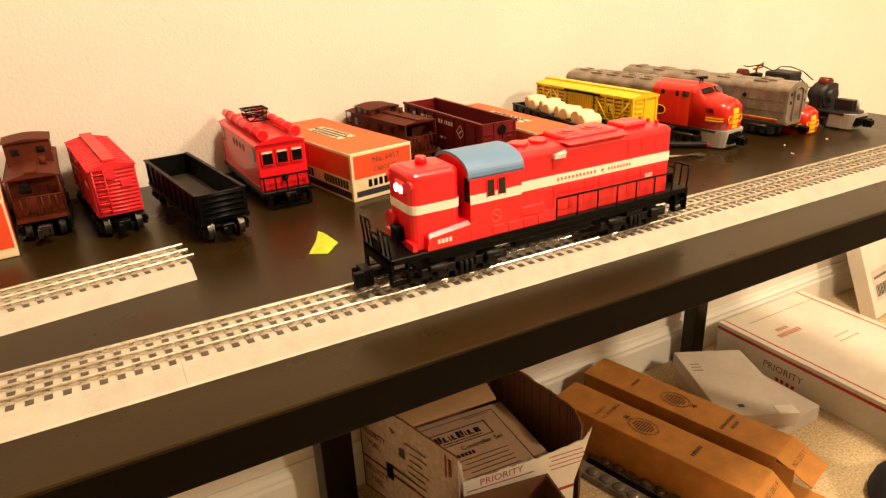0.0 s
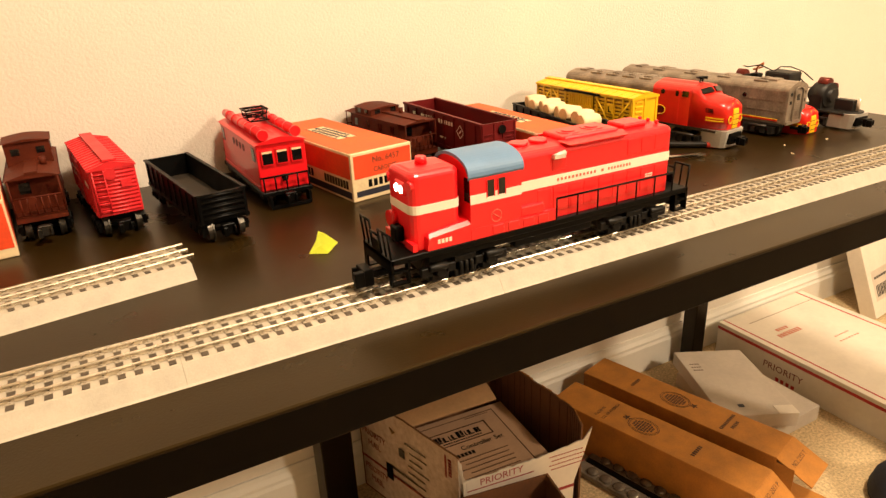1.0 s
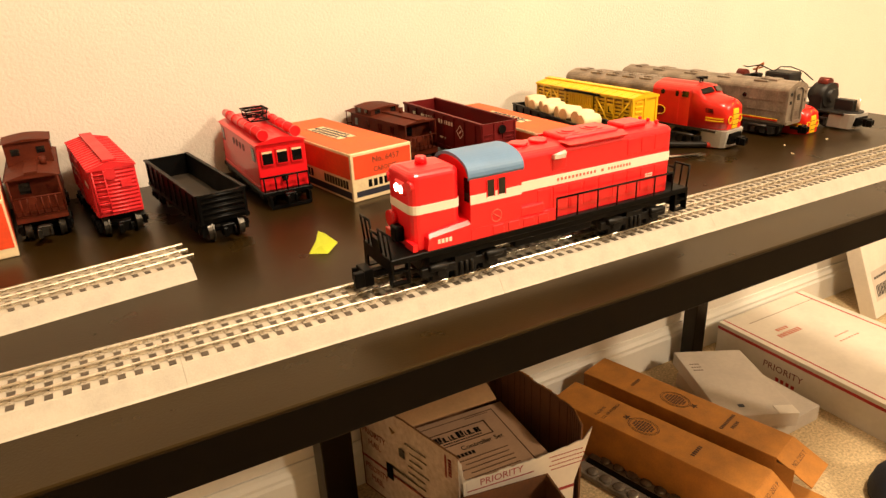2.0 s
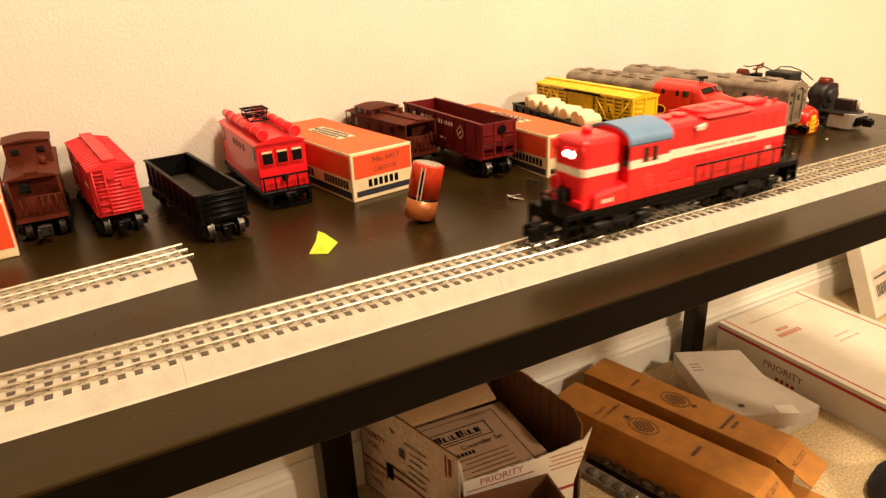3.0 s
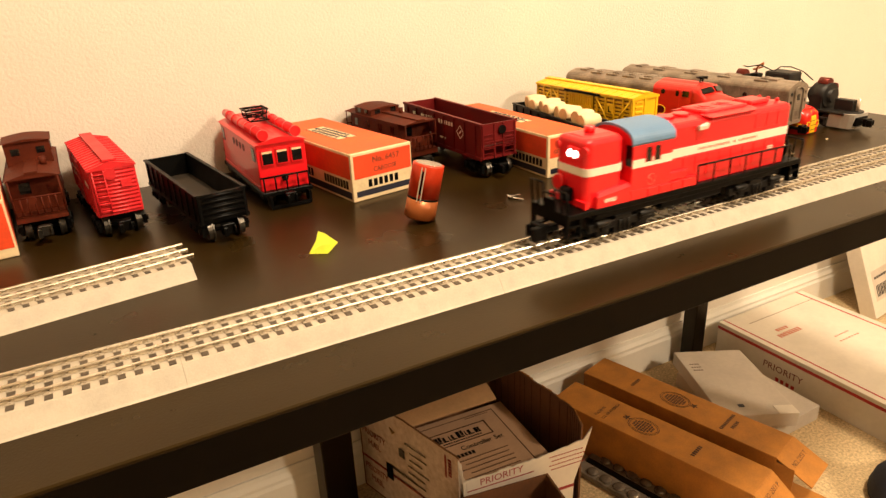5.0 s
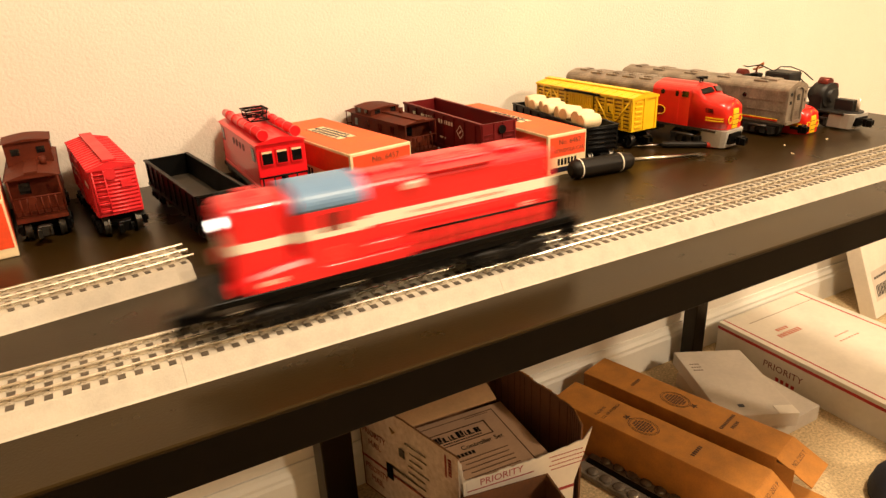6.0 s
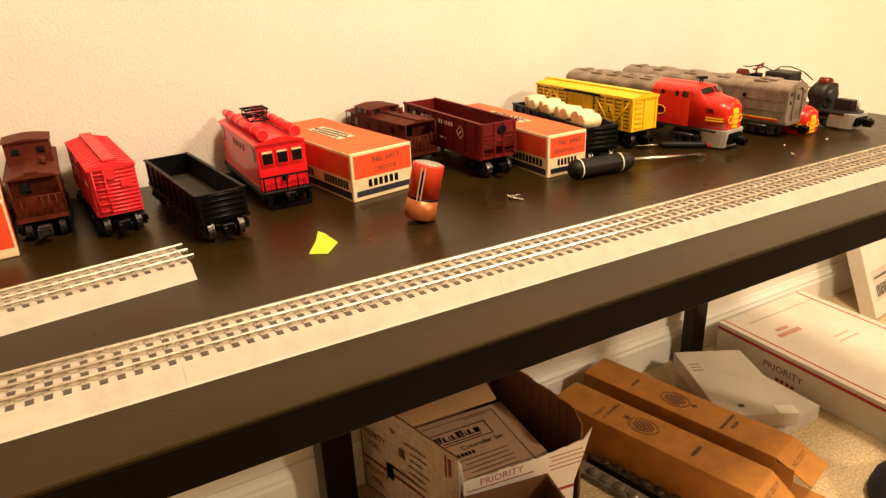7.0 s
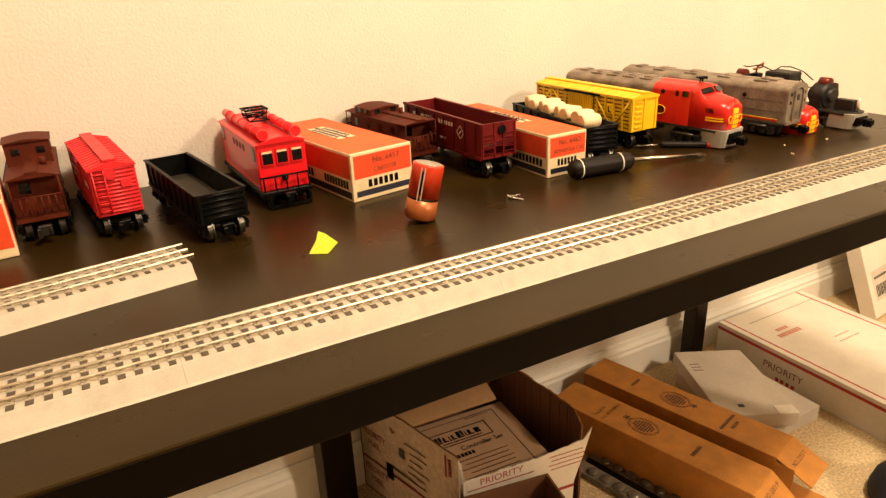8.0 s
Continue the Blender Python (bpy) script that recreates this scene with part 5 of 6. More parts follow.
train_box(place(0.3045, 0.2665, 0, D(0.1738)), 0.0870, 0.2240, 0.0585, "orange and cream card caboose box, edges rubbed pale", "No. 6457", "CABOOSE")
caboose(place(0.396, 0.340, 0, 9), 0.0520, 0.156, 0.0255, 0.0640, 0.0670, 0.086, 0.130, 0.0765, "dark brown plastic caboose beside a maroon hopper car")
hopper(place(0.459, 0.248, 0, D(0.0266)), 0.0542, 0.208, 0.0270, 0.0720)
train_box(place(0.5345, 0.2046, 0, D(0.0338)), 0.063, 0.25, 0.0544, "orange and cream card gondola box with a rubbed lid", "No. 6462", "GONDOLA CAR", True)
barrel_gondola = gondola(place(0.592, 0.206, 0, D(-0.14)), 0.049, 0.210, 0.0240, 0.0550, BLACK, "black plastic gondola car loaded with wooden barrels")


def barrel(m):
    g = thing("wooden_barrel", m, "small turned wooden barrel lying in the gondola car", "barrel", "barrels in the gondola")
    bm = B()
    rings = []
    for k in range(9):
        u = k / 8
        r = 0.0086 + 0.0021 * math.sin(math.pi * u)
        rings.append([((u - 0.5) * 0.029, r * math.cos(j * math.tau / 16), r * math.sin(j * math.tau / 16)) for j in range(16)])
    loft(bm, rings, smooth=True)
    st = part("barrel_body", bm, WOOD, g)
    for s in (-1, 1):
        part("barrel_head", rod(B(), (s * 0.0141, 0, 0), (s * 0.01475, 0, 0), 0.0083, 16), WOOD_END, st, "darker end grain")
    return g


rnd = random.Random(5)
first = None
for k in range(8):
    mm = place(0.592, 0.206, 0, D(-0.14)) @ pose(-0.005 + 0.005 * (k % 2), 0.024 + 0.0225 * k, 0.0575 + 0.0012 * (k % 3), rnd.uniform(0, 360), rnd.uniform(-4, 4), rnd.uniform(-10, 10))
    if first is None:
        first = barrel(mm)
    else:
        copy_thing(first, mm)
for k in range(8):
    copy_thing(first, place(0.592, 0.206, 0, D(-0.14)) @ pose(0.0, 0.0245 + 0.0225 * k, 0.0380, rnd.uniform(0, 360), 0, rnd.uniform(-3, 3)))

stock_car(place(0.704, 0.245, 0, D(0.05)), 0.0500, 0.208, 0.0265, 0.0735, 0.0785)
diesel_cab_unit(place(0.7995, 0.1665, 0, D(0.12)), 0.0262, 0.302, 0.0275, 0.0870)
diesel_b_unit(place(0.9215, 0.160, 0, D(0.10)), 0.0255, 0.310, 0.0215, 0.0805)
diesel_shell(place(0.9560, 0.152, 0, D(0.08)), 0.0245, 0.290, 0.0005, 0.0570)
bare_chassis(place(1.0300, 0.127, 0, 0), 0.285)


# ---- loose small things on the table ----
def battery():
    g = thing("battery", place(0.2985, 0.1610) @ pose(0, 0, 0.0040, 1.5, 13.5, 0), "copper and red foil D-cell battery standing tilted on its nub", "battery")
    bm = B()
    prof = [(0.0, 0.0162), (0.0012, 0.0171), (0.0215, 0.0171)]
    loft(bm, [[(r * math.cos(k * math.tau / 40), r * math.sin(k * math.tau / 40), z) for k in range(40)] for z, r in prof], smooth=True)
    part("copper_end", bm, COPPER, g, "copper-coloured foil")
    bm = B()
    prof = [(0.0235, 0.0171), (0.0580, 0.0171), (0.0594, 0.0165), (0.0598, 0.0150)]
    loft(bm, [[(r * math.cos(k * math.tau / 40), r * math.sin(k * math.tau / 40), z) for k in range(40)] for z, r in prof], smooth=True)
    part("red_wrap", bm, BATTERY_RED, g, "red foil wrap")
    part("black_ring", rod(B(), (0, 0, 0.0215), (0, 0, 0.0236), 0.01712, 40), BLACK, g, "thin black ring")
    part("end_disc", rod(B(), (0, 0, 0.0596), (0, 0, 0.0602), 0.0142, 32), STEEL, g, "steel end disc")
    part("nub", rod(B(), (0, 0, -0.0012), (0, 0, 0.0004), 0.0048, 20), STEEL, g, "steel terminal nub")
    bm = B()
    for a0, a1, z0, z1 in ((-142, -138, 0.020, 0.057), (-129, -125, 0.020, 0.057)):
        for q in range(2):
            b0, b1 = radians(a0 + (a1 - a0) * q / 2), radians(a0 + (a1 - a0) * (q + 1) / 2)
            vs = [bm.verts.new((r * math.cos(b), r * math.sin(b), z)) for r in (0.0170, 0.0174) for b, z in ((b0, z0), (b1, z0), (b1, z1), (b0, z1))]
            for f in ((4, 5, 6, 7), (0, 1, 5, 4), (1, 2, 6, 5), (2, 3, 7, 6), (3, 0, 4, 7)):
                bm.faces.new([vs[i] for i in f])
    part("tester_strip", bm, mat("silver_print", (0.62, 0.55, 0.45), 0.35, 0.5), g, "silver printed tester strip")
    bm = B()
    b0, b1 = radians(-137), radians(-130)
    vs = [bm.verts.new((r * math.cos(b), r * math.sin(b), z)) for r in (0.0170, 0.0173) for b, z in ((b0, 0.028), (b1, 0.028), (b1, 0.053), (b0, 0.053))]
    for f in ((4, 5, 6, 7), (0, 1, 5, 4), (1, 2, 6, 5), (2, 3, 7, 6), (3, 0, 4, 7)):
        bm.faces.new([vs[i] for i in f])
    part("tester_window", bm, BLACK, g, "black tester window")


battery()


def paper_note():
    bm = B()
    pts = {"a": (0.0, 0.0, 0.0006), "b": (0.016, -0.010, 0.0006), "c": (0.033, 0.007, 0.0030), "m": (0.014, 0.004, 0.0050), "e": (0.016, 0.014, 0.0165), "f": (0.024, 0.018, 0.0110), "g": (0.011, 0.008, 0.0095)}
    v = {k: bm.verts.new(p) for k, p in pts.items()}
    for f in ("abm", "bcm", "mce", "cfe", "agm", "gem"):
        bm.faces.new([v[k] for k in f])
    bmesh.ops.solidify(bm, geom=bm.faces[:], thickness=0.0004)
    ob = part("paper_note", bm, NOTE)
    ob.matrix_basis = place(0.1655, 0.138)
    tagged(ob, "crumpled fluorescent yellow paper scrap on the table", "paper")


paper_note()


def screw(m):
    g = thing("screw", m, "small bright steel screw lying on the table", "screw", "screws on the table")
    bm = rod(B(), (0, 0, 0.0018), (0.0160, 0, 0.0016), 0.0013, 10, 0.0008)
    for k in range(9):
        rod(bm, (0.003 + 0.0013 * k, 0, 0.0018), (0.0036 + 0.0013 * k, 0, 0.0018), 0.0017, 8, 0.0011)
    part("shank", bm, STEEL, g)
    part("head", rod(B(), (-0.0016, 0, 0.0024), (0.0002, 0, 0.0022), 0.0026, 14), STEEL, g)


screw(place(0.4185, 0.1675, 0, -4))
screw(place(0.4195, 0.1625, 0, -60))


def screwdriver(m, grip_l, grip_r, shaft_l, shaft_r, grip, end, label, bands=()):
    g = thing("screwdriver", m, label, "screwdriver")
    bm = B()
    prof = [(0.0, 0.55), (0.004, 0.9), (0.012, 1.0), (grip_l * 0.55, 0.97), (grip_l * 0.82, 1.0), (grip_l * 0.95, 0.85), (grip_l, 0.5)]
    loft(bm, [[(x, grip_r * q * math.cos(k * math.tau / 24) * (1 - 0.05 * (k % 3 == 0)), grip_r + grip_r * q * math.sin(k * math.tau / 24) * (1 - 0.05 * (k % 3 == 0))) for k in range(24)] for x, q in prof], smooth=True)
    h = part("handle", bm, grip, g, "black grip")
    for x in bands:
        part("band", rod(B(), (x, 0, grip_r), (x + 0.0016, 0, grip_r), grip_r * 1.015, 28), WHITE_STRIPE, h, "white ring")
    bm = rod(B(), (grip_l, 0, grip_r), (grip_l + shaft_l, 0, max(shaft_r, grip_r * 0.35)), shaft_r, 12)
    sh = part("shaft", bm, STEEL, g, "steel shaft")
    bm = B()
    z = max(shaft_r, grip_r * 0.35)
    loft(bm, [[(grip_l + shaft_l - 0.001, -shaft_r, z - shaft_r * 0.8), (grip_l + shaft_l - 0.001, shaft_r, z - shaft_r * 0.8), (grip_l + shaft_l - 0.001, shaft_r, z + shaft_r * 0.8), (grip_l + shaft_l - 0.001, -shaft_r, z + shaft_r * 0.8)],
              [(grip_l + shaft_l + 0.010, -shaft_r * 1.8, z - 0.0005), (grip_l + shaft_l + 0.010, shaft_r * 1.8, z - 0.0005), (grip_l + shaft_l + 0.010, shaft_r * 1.8, z + 0.0005), (grip_l + shaft_l + 0.010, -shaft_r * 1.8, z + 0.0005)]])
    part("blade", bm, STEEL, sh)
    if end:
        part("cap", rod(B(), (-0.012, 0, grip_r * 1.05), (0.006, 0, grip_r * 1.05), grip_r * 1.05, 18), end, h, "red end cap")
    return g


screwdriver(place(0.522, 0.1825, 0, -6.0), 0.094, 0.0125, 0.110, 0.0026, RUBBER, None, "stubby black screwdriver with white rings and steel blade", (0.012, 0.072))
screwdriver(place(0.779, 0.186, 0, 141), 0.070, 0.0048, 0.052, 0.0014, RUBBER, RED_GRIP, "thin black screwdriver with a red end cap")


# crumbs of metal and plastic on the table
for k, (x, y) in enumerate(((0.944, 0.120), (0.868, 0.133), (0.837, 0.098))):
    bm = box(B(), -0.002, 0.003, -0.001, 0.001, 0, 0.0012)
    ob = part("swarf_chip", round_edges(bm, 0.0003, 1), CREAM)
    ob.matrix_basis = place(x, y, 0, 40 * k)
    tagged(ob, "tiny pale metal chip on the table", "debris", "chips on the table")


# ---- under the table ----
def flat(name, w, l, h, m, label, material, category="cardboard box"):
    g = thing(name, m, label, category)
    part("carton", round_edges(box(B(), -w / 2, w / 2, 0, l, 0, h), 0.0015, 2), material, g)
    return g


def long_kraft_box(m, w, l, h, label, code, open_end):
    """A long kraft carton lying along its local y, the near end at 0."""
    g = thing("long_carton", m, label, "cardboard box")
    t = 0.0022
    a = w / 2
    part("body", round_edges(box(B(), -a, a, 0.02 if open_end else 0.0, l, 0, h), 0.0015, 2), KRAFT, g)
    tm = facing("z", (0, 0, h)) @ pose(0, 0, 0, 0, 0, -90)
    bm = B()
    cx = -l * 0.55
    for k in range(28):
        a0, a1 = k * math.tau / 28, (k + 1) * math.tau / 28
        for rx, ry in ((0.029, 0.021), (0.026, 0.018)):
            rod(bm, tm @ Vector((cx + rx * math.cos(a0), ry * math.sin(a0), 0.0001)), tm @ Vector((cx + rx * math.cos(a1), ry * math.sin(a1), 0.0001)), 0.0006, 4)
    tx = facing("z", (0, 0, h))
    for k, (wid, n) in enumerate(((0.014, 4), (0.022, 7), (0.028, 9), (0.030, 10), (0.030, 5), (0.028, 9), (0.022, 7), (0.014, 4))):
        bars(bm, 0, -cx + 0.0175 - 0.0050 * k, wid, 0.0034 if n != 5 else 0.0042, n, tx, 0.22)
    sm = tm @ Matrix.Translation((cx + 0.036 * (1 if open_end else -1), 0.004, 0))
    for k in range(5):
        b = radians(72 * k)
        bar(bm, 0.0, 0.0070, -0.0015, 0.0015, sm @ Matrix.Rotation(b, 4, "Z"))
    part("seal_print", bm, BROWN_INK, g, "brown printed oval seal and star")
    if open_end:
        part("origin_print", bars(B(), 0, l * 0.76, 0.030, 0.006, 6, tx, 0.3), BROWN_INK, g, "brown print as plain bars")
        part("lot_print", bars(bars(B(), 0, l * 0.30, 0.056, 0.006, 11, tx, 0.3), 0, l * 0.265, 0.026, 0.006, 5, tx, 0.3), BROWN_INK, g, "brown print as plain bars")
    else:
        text_mesh("origin_print", "MADE IN", 0.0095, BROWN_INK, g, tx @ Matrix.Translation((-0.012, l * 0.765, 0.0002)), 0.85)
        text_mesh("origin_print", "U.S. OF AMERICA", 0.0095, BROWN_INK, g, tx @ Matrix.Translation((0, l * 0.725, 0.0002)), 0.8)
        part("lot_print", bars(B(), 0, l * 0.29, 0.034, 0.007, 6, tx, 0.3), BROWN_INK, g, "brown print as plain bars")
    if open_end:
        flap = box(B(), -a, a, -0.045, 0.0205, -0.001, 0.0012, Matrix.Translation((0, 0.02, h - 0.002)) @ pose(0, 0, 0, 24, 0, 0) @ Matrix.Translation((0, -0.02, 0)))
        f = part("end_flap", flap, KRAFT, g, "lifted end flap")
        text_mesh("end_print", code, 0.0115, BROWN_INK, f, Matrix.Translation((0, 0.02, h - 0.002)) @ pose(0, 0, 0, 24, 0, 0) @ Matrix.Translation((0.0, -0.026, 0.0014)), 0.9)
        # flat dark panel paints the shade of the hollow end
        part("end_shade_panel", box(B(), -a + t, a - t, 0.0185, 0.0215, t, h - t), KRAFT_DARK, g, "dark panel for the shade in the open end")
        part("side_flap", box(B(), -a, -a + t, -0.010, 0.021, 0.0, h * 0.9), KRAFT, g)
        part("bottom_flap", box(B(), -a, a, -0.050, 0.021, 0.0, t), KRAFT, g)
    else:
        fm = Matrix.Translation((0, 0.0, h - 0.001)) @ pose(0, 0, 0, 38, 0, 0)
        f = part("end_flap", box(B(), -a + 0.001, a - 0.001, -0.052, -0.0005, -t, 0, fm), KRAFT, g, "end flap bent down")
        text_mesh("end_print", code, 0.0115, BROWN_INK, f, fm @ Matrix.Translation((0.002, -0.018, 0.0003)), 0.9)
    return g


def floor_at(x, y, z, rz):
    return pose(x, y, z, 0, 0, rz)


long_kraft_box(floor_at(0.830, 0.0514, 0, 16.1), 0.078, 0.386, 0.092, "long kraft cardboard carton with a brown oval seal, flaps shut", "NO. 2353 P", False)
long_kraft_box(floor_at(0.9350, 0.0655, 0, 15.4), 0.076, 0.404, 0.096, "long kraft cardboard carton with a lifted end flap", "NO. 2353 T", True)


def mailing_box():
    g = thing("mailing_box", floor_at(1.363, -0.150, 0, 0.0), "large flat white mailing box with red stripes on the carpet", "cardboard box")
    w, l, h = 0.302, 0.610, 0.079
    a = w / 2
    part("carton", round_edges(box(B(), -a, a, 0, l, 0, h), 0.0012, 2), WHITE_CARD, g)
    tm = facing("z", (0, 0, h))
    bm = B()
    bar(bm, -a + 0.014, -a + 0.018, 0.0, l, tm)
    bar(bm, a - 0.022, a - 0.018, 0.0, l, tm)
    part("top_stripe", bm, RED_INK, g, "thin red stripes")
    sm = facing("x-", (-a, 0, 0))
    part("side_stripe", bar(B(), -l, 0.0, h - 0.016, h - 0.009, sm), RED_INK, g, "dark red side stripe")
    text_mesh("side_word", "PRIORITY", 0.0225, mat("brown_red_ink", (0.20, 0.03, 0.02), 0.6), g, sm @ Matrix.Translation((-l * 0.715, h * 0.45, 0.0003)))
    part("side_mark", bars(B(), -l * 0.70, h * 0.14, 0.050, 0.009, 4, sm, 0.4), RED_INK, g, "red print as plain bars")
    bm = B()
    pm = tm @ Matrix.Translation((-a + 0.092, l * 0.82, 0)) @ pose(0, 0, 0, 0, 0, 180)
    bars(bm, 0, 0.008, 0.075, 0.013, 8, pm, 0.3)
    bars(bm, 0, -0.012, 0.040, 0.010, 4, pm, 0.3)
    part("lid_mark", bm, mat("faded_red_mark", (0.60, 0.20, 0.13), 0.6), g, "faded red print as plain bars")
    bm = B()
    for x, y, ww in ((0.03, 0.70, 0.05), (0.03, 0.67, 0.07), (0.06, 0.46, 0.06), (0.06, 0.43, 0.05), (-0.04, 0.42, 0.05)):
        bars(bm, x, l * y, ww, 0.004, 7, tm, 0.3)
    part("lid_print", bm, mat("pale_red_print", (0.55, 0.30, 0.22), 0.6), g, "faint small print")
    part("lid_seam", bar(B(), -a + 0.05, a - 0.02, l - 0.045, l - 0.0435, tm), mat("seam_shade", (0.30, 0.22, 0.15), 0.8), g, "lid seam")


mailing_box()


def white_boxes():
    g = flat("white_box", 0.148, 0.235, 0.034, floor_at(1.098, 0.172, 0.0, 0), "flat grey-white card box lying on the carpet", GREY_CARD)
    g2 = flat("white_box", 0.150, 0.245, 0.030, pose(1.005, 0.186, 0.0385, -2.0, 1.5, -26), "slim white card box lying tilted on another box", GREY_CARD)
    tm = facing("z", (0, 0, 0.030))
    part("logo_square", bar(B(), -0.030, -0.018, 0.026, 0.036, tm), NAVY, g2, "small dark square mark")
    bm = B()
    for k in range(3):
        bars(bm, -0.052, 0.19 - 0.012 * k, 0.022, 0.003, 4, tm, 0.3)
    part("small_print", bm, BROWN_INK, g2, "small print")
    part("lid_flap", box(B(), 0.036, 0.0745, -0.002, 0.026, 0.0302, 0.0312), WHITE_CARD, g2, "loose paper flap")


white_boxes()


def leaning_panel():
    m = Matrix.Translation((1.665, 0.341, 0.0)) @ pose(0, 0, 0, -20, 0, 0) @ pose(0, 0, 0, 0, -6, 0)
    g = thing("leaning_carton", m, "flat white carton leaning against the wall", "cardboard box")
    w, h, t = 0.34, 0.44, 0.04
    part("carton", round_edges(box(B(), 0, w, 0, t, 0.004, h), 0.0015, 2), WHITE_CARD, g)
    pm = facing("y-", (0, 0, 0))
    part("label", bar(B(), 0.018, 0.11, 0.045, 0.125, pm), GREY_CARD, g, "grey address label")
    bm = B()
    pm2 = pm @ Matrix.Translation((0, 0, 0.0003))
    for k in range(9):
        bar(bm, 0.026 + 0.006 * k, 0.029 + 0.006 * k + 0.001 * (k % 2), 0.055, 0.085, pm2)
    bars(bm, 0.055, 0.105, 0.06, 0.006, 6, pm2, 0.3)
    part("label_print", bm, BLACK, g, "label print as plain bars")


leaning_panel()


def wall_strip(bm, pts, z0, tops, t=0.003):
    """An upright card wall along a bent plan line; tops: its height at each point."""
    rings = []
    for k, p in enumerate(pts):
        a, b = Vector(pts[max(0, k - 1)]), Vector(pts[min(len(pts) - 1, k + 1)])
        n = Vector((-(b - a).y, (b - a).x)).normalized() * t
        rings.append([(p[0], p[1], z0), (p[0] + n.x, p[1] + n.y, z0), (p[0] + n.x, p[1] + n.y, tops[k]), (p[0], p[1], tops[k])])
    return loft(bm, rings)


def smooth_line(corners, n):
    """n + 1 points along a bent line, its corners eased."""
    out = []
    for k in range(n + 1):
        u = k / n * (len(corners) - 1)
        j = min(int(u), len(corners) - 2)
        f = u - j
        f = f * f * (3 - 2 * f) * 0.4 + f * 0.6
        out.append(Vector(corners[j]).lerp(Vector(corners[j + 1]), f))
    return out


CARTON = dict(near=(0.379, 0.245), back_left=(0.314, 0.485), back_right=(0.578, 0.470), right=(0.592, 0.215))


def open_carton():
    """A mailing carton standing with its flaps up, bulged and torn at the rim."""
    g = thing("open_carton", floor_at(0, 0, 0, 0), "open scuffed white mailing carton with red print and torn rim", "cardboard box")
    near, bl, br, right = (CARTON[k] for k in ("near", "back_left", "back_right", "right"))
    t, rim = 0.003, 0.200
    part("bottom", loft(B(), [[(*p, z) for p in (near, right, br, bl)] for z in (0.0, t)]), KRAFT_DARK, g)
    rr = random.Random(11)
    # the far wall and the wall on the right, brown inside with shade painted in, its rim ragged
    part("back", wall_strip(B(), [br, bl], t, [rim, rim]), KRAFT_DARK, g, "kraft inside wall with shade in its colour")
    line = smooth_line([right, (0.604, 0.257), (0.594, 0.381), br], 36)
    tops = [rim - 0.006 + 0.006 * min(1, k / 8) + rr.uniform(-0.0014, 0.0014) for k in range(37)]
    wall = part("right_wall", wall_strip(B(), line, t, tops), KRAFT_DARK, g, "ragged-rimmed kraft inside wall with shade in its colour")
    bm = B()
    for k in range(3, 36, 2):
        p, q = line[k], line[k + 1]
        n = Vector((-(q - p).y, (q - p).x)).normalized() * t
        rod(bm, (p.x + n.x, p.y + n.y, 0.02), (p.x + n.x, p.y + n.y, tops[k] - 0.004), 0.0009, 4)
    part("flute_lines", bm, mat("flute_shade", (0.08, 0.030, 0.011), 0.9), wall, "dark lines of the fluting")
    bm = B()
    for k in range(36):
        if rr.random() < 0.6:
            p, q = line[k], line[k + 1]
            wall_strip(bm, [p, q], tops[k] - 0.003, [tops[k] + rr.uniform(0.0005, 0.003), tops[k + 1] + rr.uniform(0.0005, 0.003)], 0.0012)
    part("torn_rim", bm, KRAFT, wall, "ragged torn card edge")
    # the printed wall on the left, soft at the rim
    line = smooth_line([bl, (0.3475, 0.370), near], 24)
    tops = [rim + rr.uniform(-0.0010, 0.0010) for k in range(25)]
    side = part("side", wall_strip(B(), line, t, tops, t), SCUFFED, g, "scuffed white printed wall")
    part("worn_rim", wall_strip(B(), [p + Vector((0.0002, 0)) for p in line], rim - 0.004, [z + 0.0012 for z in tops], t * 0.9), KRAFT_DARK, side, "brown rubbed rim")
    d = Vector(near) - Vector(bl)
    length = d.length
    sm = Matrix.Translation((*bl, 0)) @ pose(0, 0, 0, 0, 0, math.degrees(math.atan2(d.y, d.x))) @ facing("y-", (0, -0.0006, 0))
    ink = mat("dull_red_ink", (0.26, 0.030, 0.022), 0.6)
    for z in (0.131, 0.052):
        text_mesh("side_word", "PRIORITY", 0.0185, ink, side, sm @ Matrix.Translation((0.040, z, 0)), 0.82)
        text_mesh("side_word", "MAIL", 0.0185, ink, side, sm @ Matrix.Translation((0.040, z - 0.022, 0)), 0.85)
    bm = bar(B(), 0.0, length * 0.94, 0.0705, 0.0745, sm)
    bar(bm, length * 0.885, length * 0.90, 0.150, 0.192, sm)
    part("red_line", bm, ink, side, "red printed line")
    part("postmark", bar(B(), 0.071, 0.088, 0.060, 0.092, sm @ Matrix.Translation((0, 0, 0.0003))), BLACK, side, "black printed block")
    bm = bar(B(), 0.108, 0.122, 0.126, 0.142, sm)
    for k in range(6):
        bars(bm, 0.150 + 0.006 * (k % 2), 0.160 - 0.014 * k, 0.052 - 0.010 * (k % 3), 0.0026, 9, sm, 0.3)
    bar(bm, 0.085, 0.150, 0.088, 0.0915, sm)
    part("label_print", bm, mat("grey_green_ink", (0.10, 0.075, 0.045), 0.7), side, "faint label print as plain bars")
    part("end_word", bars(B(), 0.0, 0.0, 0.034, 0.007, 6, sm @ Matrix.Translation((length * 0.93, 0.172, 0)) @ pose(0, 0, 0, 0, 0, 90), 0.3), ink, side, "small red print as plain bars")
